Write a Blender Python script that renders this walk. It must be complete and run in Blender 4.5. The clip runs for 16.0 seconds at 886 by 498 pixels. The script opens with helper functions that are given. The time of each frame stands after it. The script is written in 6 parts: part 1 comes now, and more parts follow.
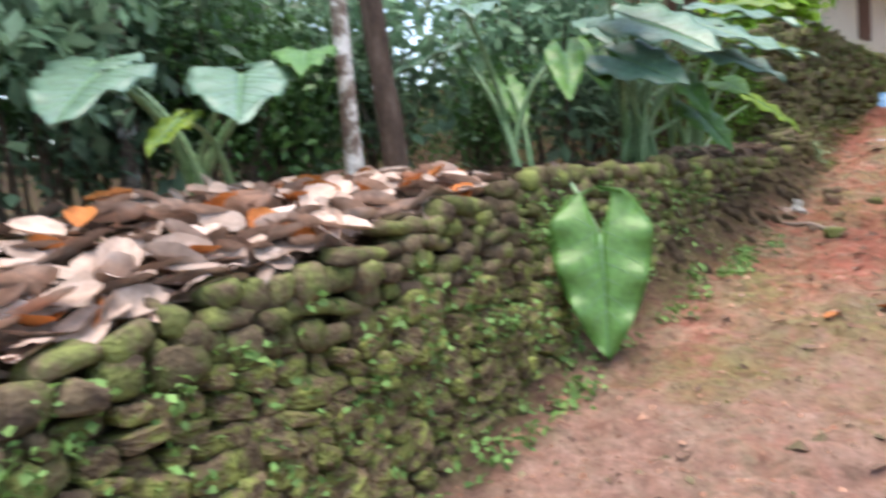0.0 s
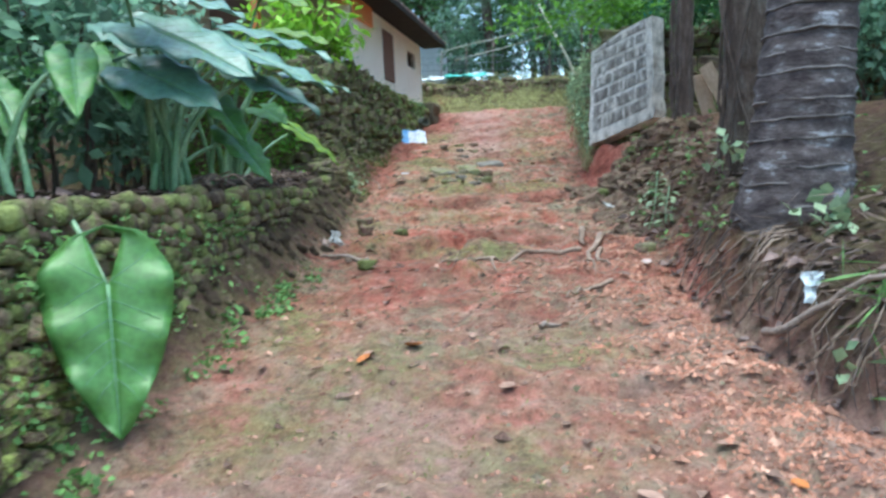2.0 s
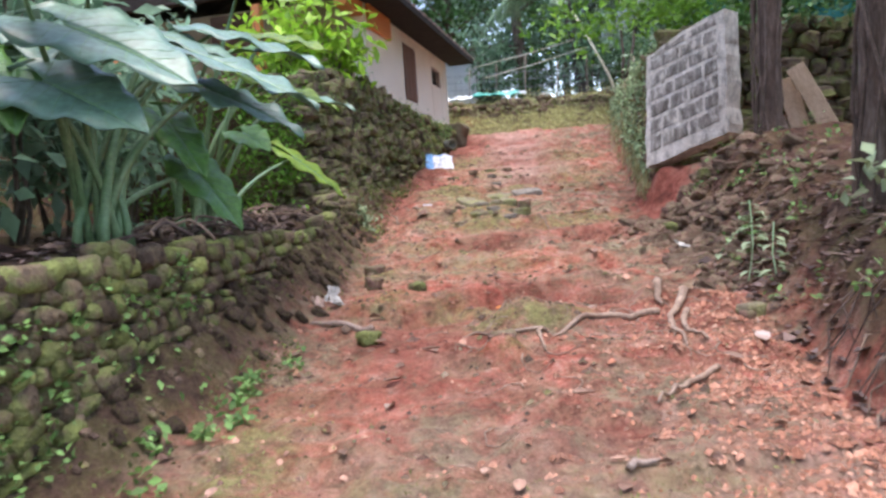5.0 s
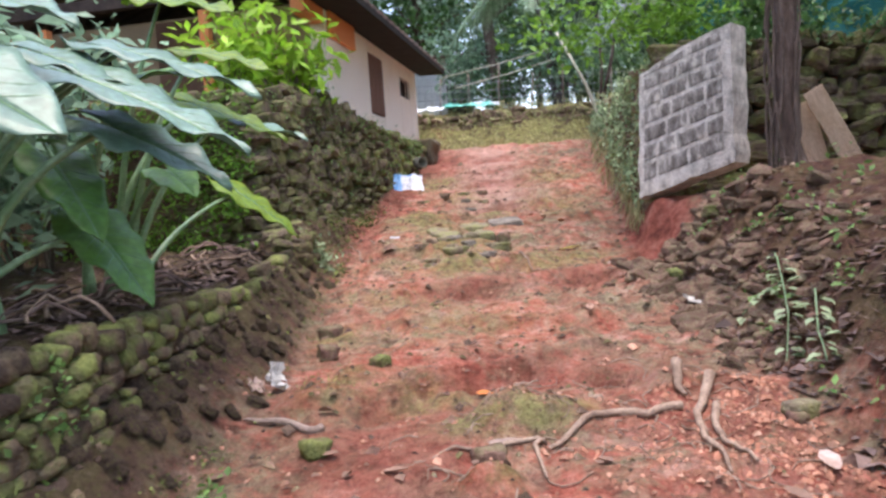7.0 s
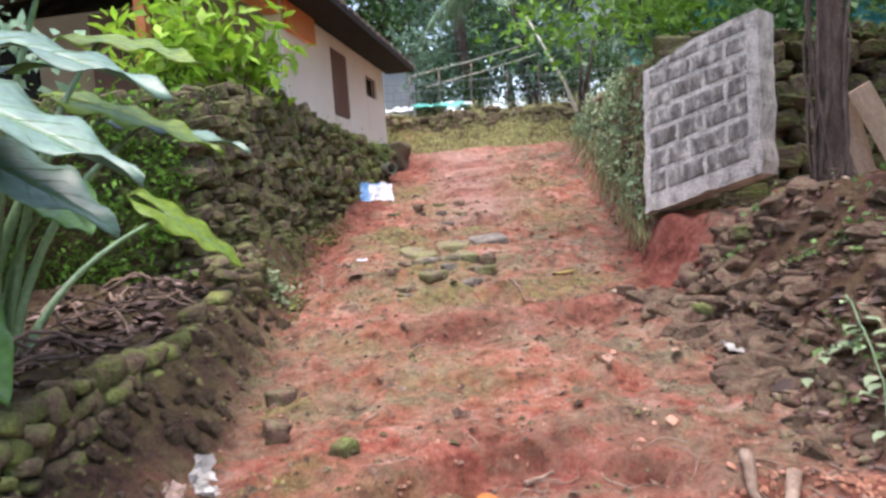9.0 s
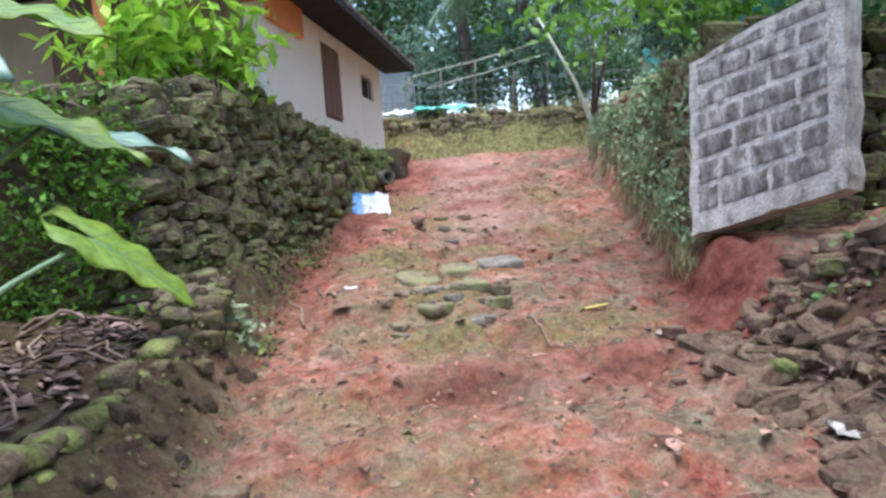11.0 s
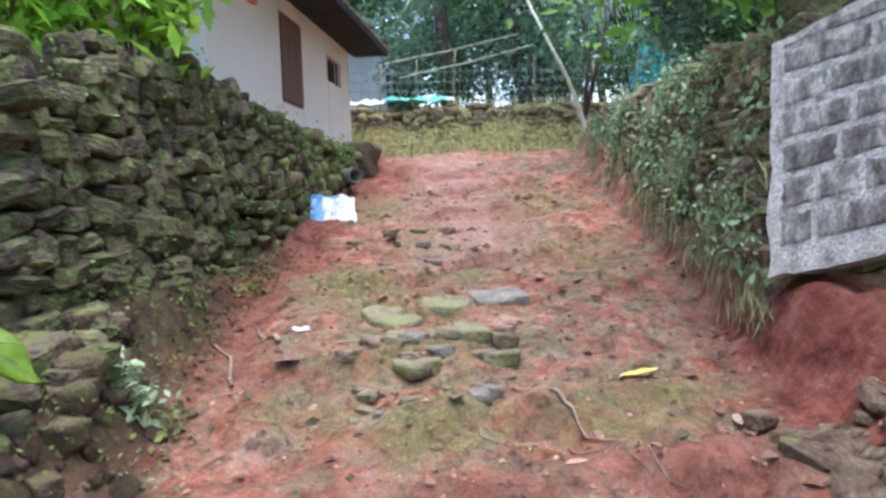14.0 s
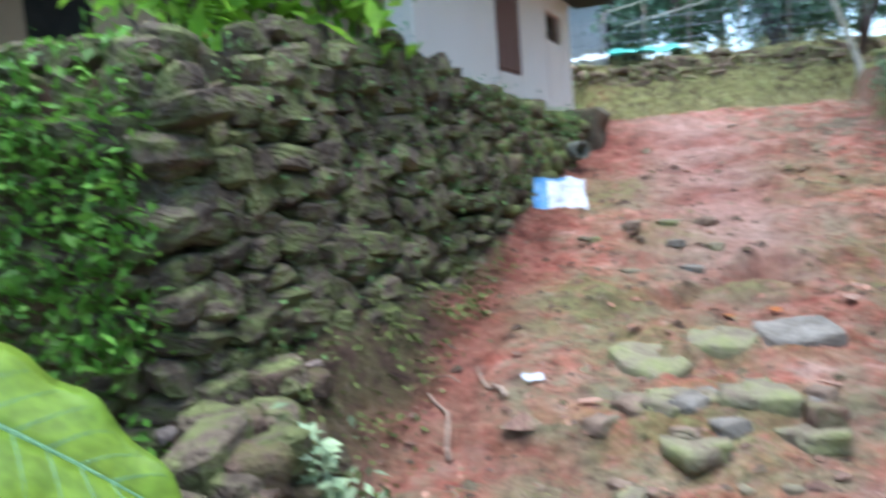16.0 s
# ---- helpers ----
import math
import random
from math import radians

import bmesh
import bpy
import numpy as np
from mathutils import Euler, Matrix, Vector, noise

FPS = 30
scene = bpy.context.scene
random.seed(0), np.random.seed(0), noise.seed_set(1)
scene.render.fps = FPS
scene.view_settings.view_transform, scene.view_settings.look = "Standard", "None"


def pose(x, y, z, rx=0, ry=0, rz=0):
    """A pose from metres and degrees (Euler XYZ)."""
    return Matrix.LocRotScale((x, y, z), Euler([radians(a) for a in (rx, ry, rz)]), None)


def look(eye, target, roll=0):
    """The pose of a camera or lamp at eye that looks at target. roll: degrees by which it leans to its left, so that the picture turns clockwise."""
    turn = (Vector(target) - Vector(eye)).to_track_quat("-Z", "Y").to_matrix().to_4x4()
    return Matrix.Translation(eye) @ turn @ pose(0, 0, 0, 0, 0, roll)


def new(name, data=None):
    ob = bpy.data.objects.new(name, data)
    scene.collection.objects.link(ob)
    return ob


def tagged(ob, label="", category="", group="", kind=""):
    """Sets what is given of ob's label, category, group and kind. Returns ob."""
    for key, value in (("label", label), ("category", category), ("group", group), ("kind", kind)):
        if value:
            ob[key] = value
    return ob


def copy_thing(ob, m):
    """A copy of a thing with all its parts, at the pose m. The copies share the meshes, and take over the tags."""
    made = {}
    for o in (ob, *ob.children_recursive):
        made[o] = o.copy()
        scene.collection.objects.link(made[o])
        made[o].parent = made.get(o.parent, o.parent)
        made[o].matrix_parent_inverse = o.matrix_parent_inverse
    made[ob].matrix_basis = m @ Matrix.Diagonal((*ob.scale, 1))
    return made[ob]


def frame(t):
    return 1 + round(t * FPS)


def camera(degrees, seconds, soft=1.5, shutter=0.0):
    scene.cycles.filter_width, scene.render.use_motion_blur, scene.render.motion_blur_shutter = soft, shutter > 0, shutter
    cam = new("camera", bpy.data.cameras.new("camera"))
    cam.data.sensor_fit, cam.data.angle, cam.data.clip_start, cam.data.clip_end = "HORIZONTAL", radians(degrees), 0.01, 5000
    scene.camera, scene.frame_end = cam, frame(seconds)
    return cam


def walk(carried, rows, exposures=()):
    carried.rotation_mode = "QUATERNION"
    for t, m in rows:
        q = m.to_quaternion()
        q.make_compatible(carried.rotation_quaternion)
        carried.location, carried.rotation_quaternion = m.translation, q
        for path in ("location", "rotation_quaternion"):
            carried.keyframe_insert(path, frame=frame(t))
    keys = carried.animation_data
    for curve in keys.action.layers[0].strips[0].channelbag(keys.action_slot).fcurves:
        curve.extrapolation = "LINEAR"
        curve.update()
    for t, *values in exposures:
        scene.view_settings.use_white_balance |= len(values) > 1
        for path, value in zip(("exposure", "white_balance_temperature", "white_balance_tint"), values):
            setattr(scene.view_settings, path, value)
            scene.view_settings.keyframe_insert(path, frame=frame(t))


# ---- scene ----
cam = camera(61.2, 16.0, soft=2.7, shutter=0.5)
METRES, EYE, TILT, LEAN, TURN = 8.0, 1.55, 9.5, -6.9, 35.0
ROWS = [
    (0.0, 0.0, 0.0, 0.0, -2.83, -14.46, 11.05),
    (0.5, 0.007, 0.0096, -0.0055, -13.12, -17.81, 8.65),
    (1.0, 0.0133, 0.0275, -0.0061, -23.19, -19.15, 6.28),
    (1.5, 0.0231, 0.0426, -0.0007, -31.04, -18.62, 4.31),
    (2.0, 0.0374, 0.0564, -0.0044, -35.15, -17.13, 3.14),
    (2.5, 0.0627, 0.0798, -0.014, -36.12, -15.93, 3.13),
    (3.0, 0.0858, 0.1055, -0.0067, -34.31, -14.98, 3.98),
    (3.5, 0.097, 0.1301, -0.0176, -33.15, -15.44, 4.43),
    (6.0, 0.1871, 0.2696, -0.0218, -33.15, -15.13, 4.79),
    (6.5, 0.2029, 0.296, -0.0122, -34.66, -15.29, 4.37),
    (7.0, 0.2192, 0.3154, -0.0187, -35.28, -15.15, 4.24),
    (7.5, 0.2426, 0.3398, -0.0257, -35.69, -15.02, 4.27),
    (8.0, 0.2624, 0.3652, -0.0185, -35.61, -14.46, 4.39),
    (8.5, 0.2738, 0.3951, -0.0295, -36.03, -14.44, 4.46),
    (9.0, 0.2893, 0.4293, -0.026, -37.82, -15.39, 4.18),
    (11.5, 0.3839, 0.5617, -0.0409, -37.8, -14.99, 3.74),
    (12.0, 0.3972, 0.585, -0.0387, -37.93, -14.99, 3.4),
    (12.5, 0.4135, 0.611, -0.0487, -38.13, -15.06, 2.98),
    (13.0, 0.4342, 0.6393, -0.0433, -38.6, -14.72, 2.55),
    (13.5, 0.4479, 0.6614, -0.0501, -39.21, -14.78, 2.01),
    (14.0, 0.4652, 0.6929, -0.064, -40.01, -15.39, 1.34),
    (14.5, 0.4831, 0.7287, -0.0583, -40.77, -16.11, 0.54),
    (15.0, 0.498, 0.7547, -0.0659, -40.59, -17.73, 0.77),
    (15.5, 0.5154, 0.7877, -0.0711, -36.02, -19.46, 3.14),
    (16.0, 0.523, 0.8109, -0.0566, -24.73, -17.93, 6.86),
]
walk(cam, [(t, pose(0, 0, EYE, TILT, LEAN, TURN) @ pose(METRES * x, METRES * y, METRES * z, 90 + pitch, roll, yaw)) for t, x, y, z, yaw, pitch, roll in ROWS], exposures=((0.0, 2.0, 7200, 13), (0.8, 1.98, 6300, 6), (2.0, 1.92, 5800, -2), (3.0, 1.95, 6000, 4), (3.7, 2.0, 6300, 11), (6.0, 2.03, 6900, 22), (9.2, 2.05, 7000, 22), (11.3, 2.08, 6200, 13), (15.2, 2.08, 6100, 11), (16.0, 2.15, 5700, 7)))

# ---- world and light ----
world = bpy.data.worlds.new("overcast_sky")
scene.world = world
world.use_nodes = True
wn = world.node_tree.nodes
sky = wn.new("ShaderNodeTexSky")
sky.sky_type = "NISHITA"
sky.sun_disc = False
sky.sun_elevation, sky.sun_rotation = radians(84), radians(162)
sky.air_density, sky.dust_density, sky.ozone_density = 1.0, 1.5, 1.0
wn["Background"].inputs["Strength"].default_value = 0.15
world.node_tree.links.new(sky.outputs[0], wn["Background"].inputs["Color"])
sun = new("sun", bpy.data.lights.new("sun", "SUN"))
sun.data.energy, sun.data.angle, sun.data.color = 1.0, radians(50), (1.0, 0.97, 0.93)
sun.matrix_world = look((0.6, -1.8, 20), (0, 0, 0))


# ---- materials ----
def mat(name, stops, scale=6.0, rough=0.85, bump=0.3, fine=60.0, jitter=0.0, detail=8.0, spec=0.3, metal=0.0, coords="Object", stretch=(1, 1, 1), through_light=0.0, relief=0.02, island=False, coat=0.0):
    """A procedural surface: a colour ramp over coarse noise, a finer noise for grain and relief, and a shift for each piece."""
    m = bpy.data.materials.new(name)
    m.use_nodes = True
    nt = m.node_tree
    n, link = nt.nodes, nt.links.new
    bsdf = n["Principled BSDF"]
    tc = n.new("ShaderNodeTexCoord")
    mp = n.new("ShaderNodeMapping")
    mp.inputs["Scale"].default_value = stretch
    link(tc.outputs[coords], mp.inputs["Vector"])
    vec = mp.outputs[0]
    rnd = None
    if jitter:
        if island:
            src = n.new("ShaderNodeNewGeometry")
            rnd = src.outputs["Random Per Island"]
        else:
            src = n.new("ShaderNodeObjectInfo")
            rnd = src.outputs["Random"]
        add = n.new("ShaderNodeVectorMath")
        add.operation = "MULTIPLY_ADD"
        add.inputs[1].default_value = (1, 1, 1)
        comb = n.new("ShaderNodeMath")
        comb.operation = "MULTIPLY"
        comb.inputs[1].default_value = 37.0
        link(rnd, comb.inputs[0])
        link(vec, add.inputs[0])
        link(comb.outputs[0], add.inputs[2])
        vec = add.outputs[0]
    big = n.new("ShaderNodeTexNoise")
    big.inputs["Scale"].default_value, big.inputs["Detail"].default_value, big.inputs["Roughness"].default_value = scale, detail, 0.62
    link(vec, big.inputs["Vector"])
    ramp = n.new("ShaderNodeValToRGB")
    el = ramp.color_ramp.elements
    while len(el) < len(stops):
        el.new(0.5)
    for e, (p, c) in zip(el, stops):
        e.position, e.color = p, (*c, 1)
    link(big.outputs["Fac"], ramp.inputs["Fac"])
    small = n.new("ShaderNodeTexNoise")
    small.inputs["Scale"].default_value, small.inputs["Detail"].default_value = fine, 5.0
    link(vec, small.inputs["Vector"])
    hsv = n.new("ShaderNodeHueSaturation")
    mr = n.new("ShaderNodeMapRange")
    mr.inputs["From Min"].default_value, mr.inputs["From Max"].default_value = 0.25, 0.75
    mr.inputs["To Min"].default_value, mr.inputs["To Max"].default_value = 0.72, 1.28
    link(small.outputs["Fac"], mr.inputs["Value"])
    value = mr.outputs[0]
    if jitter:
        ma = n.new("ShaderNodeMath")
        ma.operation = "MULTIPLY_ADD"
        ma.inputs[1].default_value, ma.inputs[2].default_value = jitter, 1.0 - jitter / 2
        link(rnd, ma.inputs[0])
        mul = n.new("ShaderNodeMath")
        mul.operation = "MULTIPLY"
        link(ma.outputs[0], mul.inputs[0])
        link(value, mul.inputs[1])
        value = mul.outputs[0]
    link(value, hsv.inputs["Value"])
    link(ramp.outputs[0], hsv.inputs["Color"])
    link(hsv.outputs[0], bsdf.inputs["Base Color"])
    bsdf.inputs["Roughness"].default_value = rough
    bsdf.inputs["Metallic"].default_value = metal
    bsdf.inputs["Coat Weight"].default_value, bsdf.inputs["Coat Roughness"].default_value = coat, 0.25
    bsdf.inputs["Specular IOR Level"].default_value = spec
    if bump:
        b = n.new("ShaderNodeBump")
        b.inputs["Strength"].default_value, b.inputs["Distance"].default_value = min(1.0, bump), relief
        link(small.outputs["Fac"], b.inputs["Height"])
        link(b.outputs[0], bsdf.inputs["Normal"])
    if through_light:
        tr = n.new("ShaderNodeBsdfTranslucent")
        link(hsv.outputs[0], tr.inputs["Color"])
        mix = n.new("ShaderNodeMixShader")
        mix.inputs[0].default_value = through_light
        link(bsdf.outputs[0], mix.inputs[1])
        link(tr.outputs[0], mix.inputs[2])
        link(mix.outputs[0], n["Material Output"].inputs["Surface"])
    return m


def soil():
    """Red laterite with moss in patches; humus on the banks, raw earth where it has slipped."""
    m = bpy.data.materials.new("laterite_soil")
    m.use_nodes = True
    n, link = m.node_tree.nodes, m.node_tree.links.new
    bsdf = n["Principled BSDF"]
    tc = n.new("ShaderNodeTexCoord")

    def tex(scale, detail=8.0, rough=0.65, distort=0.0):
        t = n.new("ShaderNodeTexNoise")
        t.inputs["Scale"].default_value, t.inputs["Detail"].default_value = scale, detail
        t.inputs["Roughness"].default_value, t.inputs["Distortion"].default_value = rough, distort
        link(tc.outputs["Object"], t.inputs["Vector"])
        return t.outputs["Fac"]

    def ramp(fac, stops):
        r = n.new("ShaderNodeValToRGB")
        while len(r.color_ramp.elements) < len(stops):
            r.color_ramp.elements.new(0.5)
        for e, (p, c) in zip(r.color_ramp.elements, stops):
            e.position, e.color = p, (*c, 1)
        link(fac, r.inputs["Fac"])
        return r.outputs["Color"]

    def mix(fac, a, b, kind="MIX"):
        x = n.new("ShaderNodeMix")
        x.data_type, x.blend_type = "RGBA", kind
        link(a, x.inputs["A"])
        link(b, x.inputs["B"])
        if isinstance(fac, float):
            x.inputs["Factor"].default_value = fac
        else:
            link(fac, x.inputs["Factor"])
        return x.outputs["Result"]
    at = n.new("ShaderNodeAttribute")
    at.attribute_name = "soil_kind"
    sep = n.new("ShaderNodeSeparateColor")
    link(at.outputs["Color"], sep.inputs["Color"])
    earth = ramp(tex(5.0, 10, 0.7), [(0.36, (0.17, 0.04, 0.027)), (0.45, (0.43, 0.13, 0.088)), (0.54, (0.57, 0.235, 0.17)), (0.64, (0.63, 0.39, 0.31))])
    moss = ramp(tex(9.0, 10, 0.75), [(0.36, (0.09, 0.06, 0.04)), (0.47, (0.23, 0.185, 0.125)), (0.56, (0.29, 0.26, 0.155)), (0.66, (0.38, 0.34, 0.25))])
    patch = ramp(tex(1.0, 10, 0.72, 0.5), [(0.44, (0, 0, 0)), (0.54, (0.95, 0.95, 0.95))])
    humus = ramp(tex(6.0, 10, 0.75), [(0.34, (0.035, 0.023, 0.018)), (0.46, (0.105, 0.066, 0.048)), (0.55, (0.115, 0.095, 0.045)), (0.70, (0.20, 0.145, 0.105))])
    raw = ramp(tex(4.0, 10, 0.7), [(0.36, (0.12, 0.034, 0.025)), (0.5, (0.30, 0.095, 0.068)), (0.64, (0.42, 0.175, 0.13))])
    pale = ramp(tex(7.0, 10, 0.7), [(0.35, (0.36, 0.20, 0.155)), (0.6, (0.52, 0.34, 0.28))])
    patch2 = ramp(tex(4.2, 10, 0.75, 0.4), [(0.46, (0, 0, 0)), (0.54, (0.95, 0.95, 0.95))])
    col = mix(mix(0.5, patch, patch2), earth, moss)
    col = mix(sep.outputs["Blue"], col, pale)
    col = mix(sep.outputs["Red"], col, humus)
    col = mix(sep.outputs["Green"], col, raw)
    green = ramp(tex(12.0, 10, 0.75), [(0.34, (0.11, 0.085, 0.04)), (0.47, (0.23, 0.21, 0.085)), (0.60, (0.31, 0.32, 0.12)), (0.72, (0.38, 0.40, 0.16))])
    thick = n.new("ShaderNodeMath")
    thick.operation = "MULTIPLY"
    link(at.outputs["Alpha"], thick.inputs[0])
    link(ramp(tex(6.0, 10, 0.75, 0.3), [(0.40, (0.15, 0.15, 0.15)), (0.52, (1, 1, 1))]), thick.inputs[1])
    col = mix(thick.outputs[0], col, green)
    grain = tex(70.0, 6, 0.7)
    col = mix(0.38, col, ramp(grain, [(0.3, (0.25, 0.25, 0.25)), (0.7, (0.85, 0.85, 0.85))]), "OVERLAY")
    col = mix(0.5, col, ramp(tex(19.0, 9, 0.78), [(0.36, (0.16, 0.16, 0.16)), (0.5, (0.52, 0.52, 0.52)), (0.66, (0.72, 0.72, 0.72))]), "OVERLAY")
    link(col, bsdf.inputs["Base Color"])
    bsdf.inputs["Roughness"].default_value = 0.95
    bsdf.inputs["Specular IOR Level"].default_value = 0.15
    b1, b2 = n.new("ShaderNodeBump"), n.new("ShaderNodeBump")
    b1.inputs["Strength"].default_value, b1.inputs["Distance"].default_value = 1.0, 0.09
    b2.inputs["Strength"].default_value, b2.inputs["Distance"].default_value = 0.7, 0.012
    link(tex(11.0, 10, 0.72), b1.inputs["Height"])
    link(grain, b2.inputs["Height"])
    link(b1.outputs[0], b2.inputs["Normal"])
    link(b2.outputs[0], bsdf.inputs["Normal"])
    return m


M_GROUND = soil()
M_STONE = mat("mossy_stone", [(0.36, (0.09, 0.062, 0.042)), (0.46, (0.19, 0.14, 0.085)), (0.54, (0.18, 0.19, 0.065)), (0.68, (0.31, 0.36, 0.10))], 2.0, 0.95, 1.0, 6, jitter=0.8, spec=0.2, relief=0.04)
M_STONE_DARK = mat("dark_mossy_stone", [(0.36, (0.075, 0.055, 0.042)), (0.46, (0.145, 0.115, 0.08)), (0.54, (0.135, 0.14, 0.06)), (0.70, (0.20, 0.225, 0.085))], 1.8, 0.95, 1.0, 6, jitter=0.8, spec=0.2, relief=0.05)
M_STONE_LIGHT = mat("brown_wall_stone", [(0.36, (0.12, 0.08, 0.055)), (0.48, (0.24, 0.17, 0.12)), (0.58, (0.22, 0.23, 0.10)), (0.72, (0.32, 0.36, 0.14))], 1.8, 0.95, 1.0, 6, jitter=0.8, spec=0.2, relief=0.05)
M_STONE_LIGHT_JOINED = mat("brown_wall_rubble", [(0.36, (0.12, 0.08, 0.055)), (0.48, (0.24, 0.17, 0.12)), (0.58, (0.22, 0.23, 0.10)), (0.72, (0.32, 0.36, 0.14))], 3, 0.95, 1.0, 40, jitter=0.7, spec=0.2, island=True)
M_STONE_JOINED = mat("mossy_rubble", [(0.36, (0.07, 0.05, 0.037)), (0.46, (0.145, 0.11, 0.07)), (0.55, (0.135, 0.15, 0.055)), (0.70, (0.23, 0.27, 0.08))], 5, 0.95, 1.0, 50, jitter=0.7, spec=0.2, island=True)
M_BANKSTONE = mat("earthy_bank_stone", [(0.36, (0.06, 0.04, 0.03)), (0.5, (0.13, 0.09, 0.065)), (0.64, (0.13, 0.12, 0.05))], 5, 0.95, 1.0, 50, jitter=0.7, spec=0.2, island=True)
M_RUBBLE = mat("laterite_rubble", [(0.35, (0.10, 0.055, 0.042)), (0.48, (0.19, 0.115, 0.085)), (0.56, (0.17, 0.145, 0.08)), (0.68, (0.27, 0.20, 0.15))], 6, 0.95, 0.8, 50, jitter=0.7, island=True)
M_FLAT = mat("flat_step_stone", [(0.38, (0.17, 0.13, 0.095)), (0.5, (0.23, 0.21, 0.125)), (0.64, (0.23, 0.24, 0.10))], 5, 0.95, 0.8, 60)
M_FLATGREY = mat("grey_step_stone", [(0.35, (0.15, 0.13, 0.105)), (0.6, (0.27, 0.245, 0.205))], 6, 0.95, 0.8, 60)
M_EARTHROCK = mat("earth_stained_rock", [(0.35, (0.15, 0.10, 0.07)), (0.5, (0.25, 0.18, 0.13)), (0.66, (0.24, 0.22, 0.13))], 5, 0.95, 0.9, 55)
M_CORE = mat("gap_shade_earth", [(0.4, (0.05, 0.035, 0.025)), (0.6, (0.08, 0.08, 0.035))], 5, 1.0, 0.8, 40)
M_PLASTER = mat("cream_plaster", [(0.3, (0.84, 0.75, 0.62)), (0.6, (0.90, 0.82, 0.70)), (0.8, (0.86, 0.77, 0.64))], 1.2, 0.9, 0.15, 90)
M_WHITEWASH = mat("stained_whitewash", [(0.3, (0.55, 0.55, 0.54)), (0.7, (0.76, 0.77, 0.78))], 1.5, 0.9, 0.15, 60)
# half as bright as the plaster: the porch's shade is in this tan
M_PORCH = mat("tan_porch_shade", [(0.3, (0.42, 0.30, 0.19)), (0.7, (0.52, 0.38, 0.25))], 1.5, 0.9, 0.15, 90)
M_ORANGE = mat("orange_paint", [(0.3, (0.70, 0.20, 0.06)), (0.7, (0.78, 0.30, 0.12))], 3, 0.7, 0.15, 80)
M_SHUTTER = mat("brown_shutter_wood", [(0.3, (0.16, 0.08, 0.055)), (0.7, (0.24, 0.13, 0.095))], 6, 0.7, 0.3, 60, stretch=(8, 8, 1))
# near-black for openings and the eave: their shade is put into the colour
M_DARK = mat("shade_dark", [(0.3, (0.012, 0.011, 0.010)), (0.7, (0.03, 0.027, 0.022))], 4, 0.9, 0.1)
M_ROOF = mat("weathered_sheet_roof", [(0.3, (0.12, 0.085, 0.07)), (0.7, (0.22, 0.16, 0.13))], 4, 0.8, 0.3, 50)
M_TIMBER = mat("dark_roof_timber", [(0.3, (0.05, 0.035, 0.03)), (0.7, (0.10, 0.07, 0.055))], 5, 0.85, 0.3, 60)
M_BLOCK = mat("weathered_concrete_block", [(0.36, (0.13, 0.115, 0.10)), (0.46, (0.23, 0.21, 0.185)), (0.54, (0.33, 0.305, 0.27)), (0.62, (0.58, 0.54, 0.47))], 8, 0.95, 0.5, 45, jitter=0.25, stretch=(1.6, 1.6, 0.7))
M_MORTAR = mat("pale_mortar", [(0.34, (0.26, 0.235, 0.205)), (0.44, (0.46, 0.43, 0.375)), (0.54, (0.62, 0.58, 0.51)), (0.72, (0.76, 0.72, 0.65))], 8, 0.95, 0.8, 60, stretch=(1.4, 1.4, 0.8))
M_BARK = mat("grey_brown_bark", [(0.32, (0.06, 0.042, 0.033)), (0.5, (0.125, 0.092, 0.072)), (0.68, (0.23, 0.19, 0.16))], 5, 0.95, 1.0, 30, stretch=(3, 3, 0.8))
M_BARK_PALE = mat("lichened_pale_bark", [(0.38, (0.14, 0.10, 0.085)), (0.48, (0.26, 0.22, 0.19)), (0.54, (0.62, 0.62, 0.60)), (0.7, (0.72, 0.72, 0.70))], 9, 0.95, 0.6, 40)
M_PALM = mat("ringed_palm_bark", [(0.34, (0.04, 0.03, 0.03)), (0.5, (0.085, 0.068, 0.065)), (0.60, (0.14, 0.12, 0.115)), (0.68, (0.42, 0.42, 0.44))], 6, 0.95, 0.45, 28, stretch=(1, 1, 2))
M_SCAR = mat("pale_leaf_scar", [(0.35, (0.09, 0.075, 0.07)), (0.6, (0.20, 0.18, 0.17))], 6, 0.95, 0.4, 40)
M_VINE = mat("dark_vine", [(0.3, (0.06, 0.045, 0.035)), (0.7, (0.16, 0.12, 0.10))], 8, 0.9, 0.4, 70)
M_BARK_DARK = mat("dark_bark", [(0.32, (0.05, 0.035, 0.03)), (0.5, (0.10, 0.07, 0.055)), (0.68, (0.17, 0.13, 0.11))], 5, 0.95, 1.0, 30, stretch=(3, 3, 0.8))
M_ROOT = mat("dry_roots", [(0.3, (0.17, 0.11, 0.08)), (0.7, (0.42, 0.32, 0.24))], 8, 0.9, 0.4, 70)
M_LOG = mat("bleached_log", [(0.3, (0.20, 0.14, 0.11)), (0.7, (0.38, 0.31, 0.26))], 6, 0.9, 0.6, 50)
# base colour lifted towards pale blue, so part of the sky sheen is painted
M_TARO = mat("sky_sheen_taro_leaf", [(0.3, (0.10, 0.21, 0.14)), (0.7, (0.17, 0.31, 0.22))], 3, 0.5, 0.12, 25, through_light=0.2, spec=0.7, coat=0.35)
M_TARO_BRIGHT = mat("bright_green_taro_leaf", [(0.3, (0.09, 0.24, 0.05)), (0.7, (0.15, 0.33, 0.08))], 3, 0.4, 0.12, 25, through_light=0.3, spec=0.6)
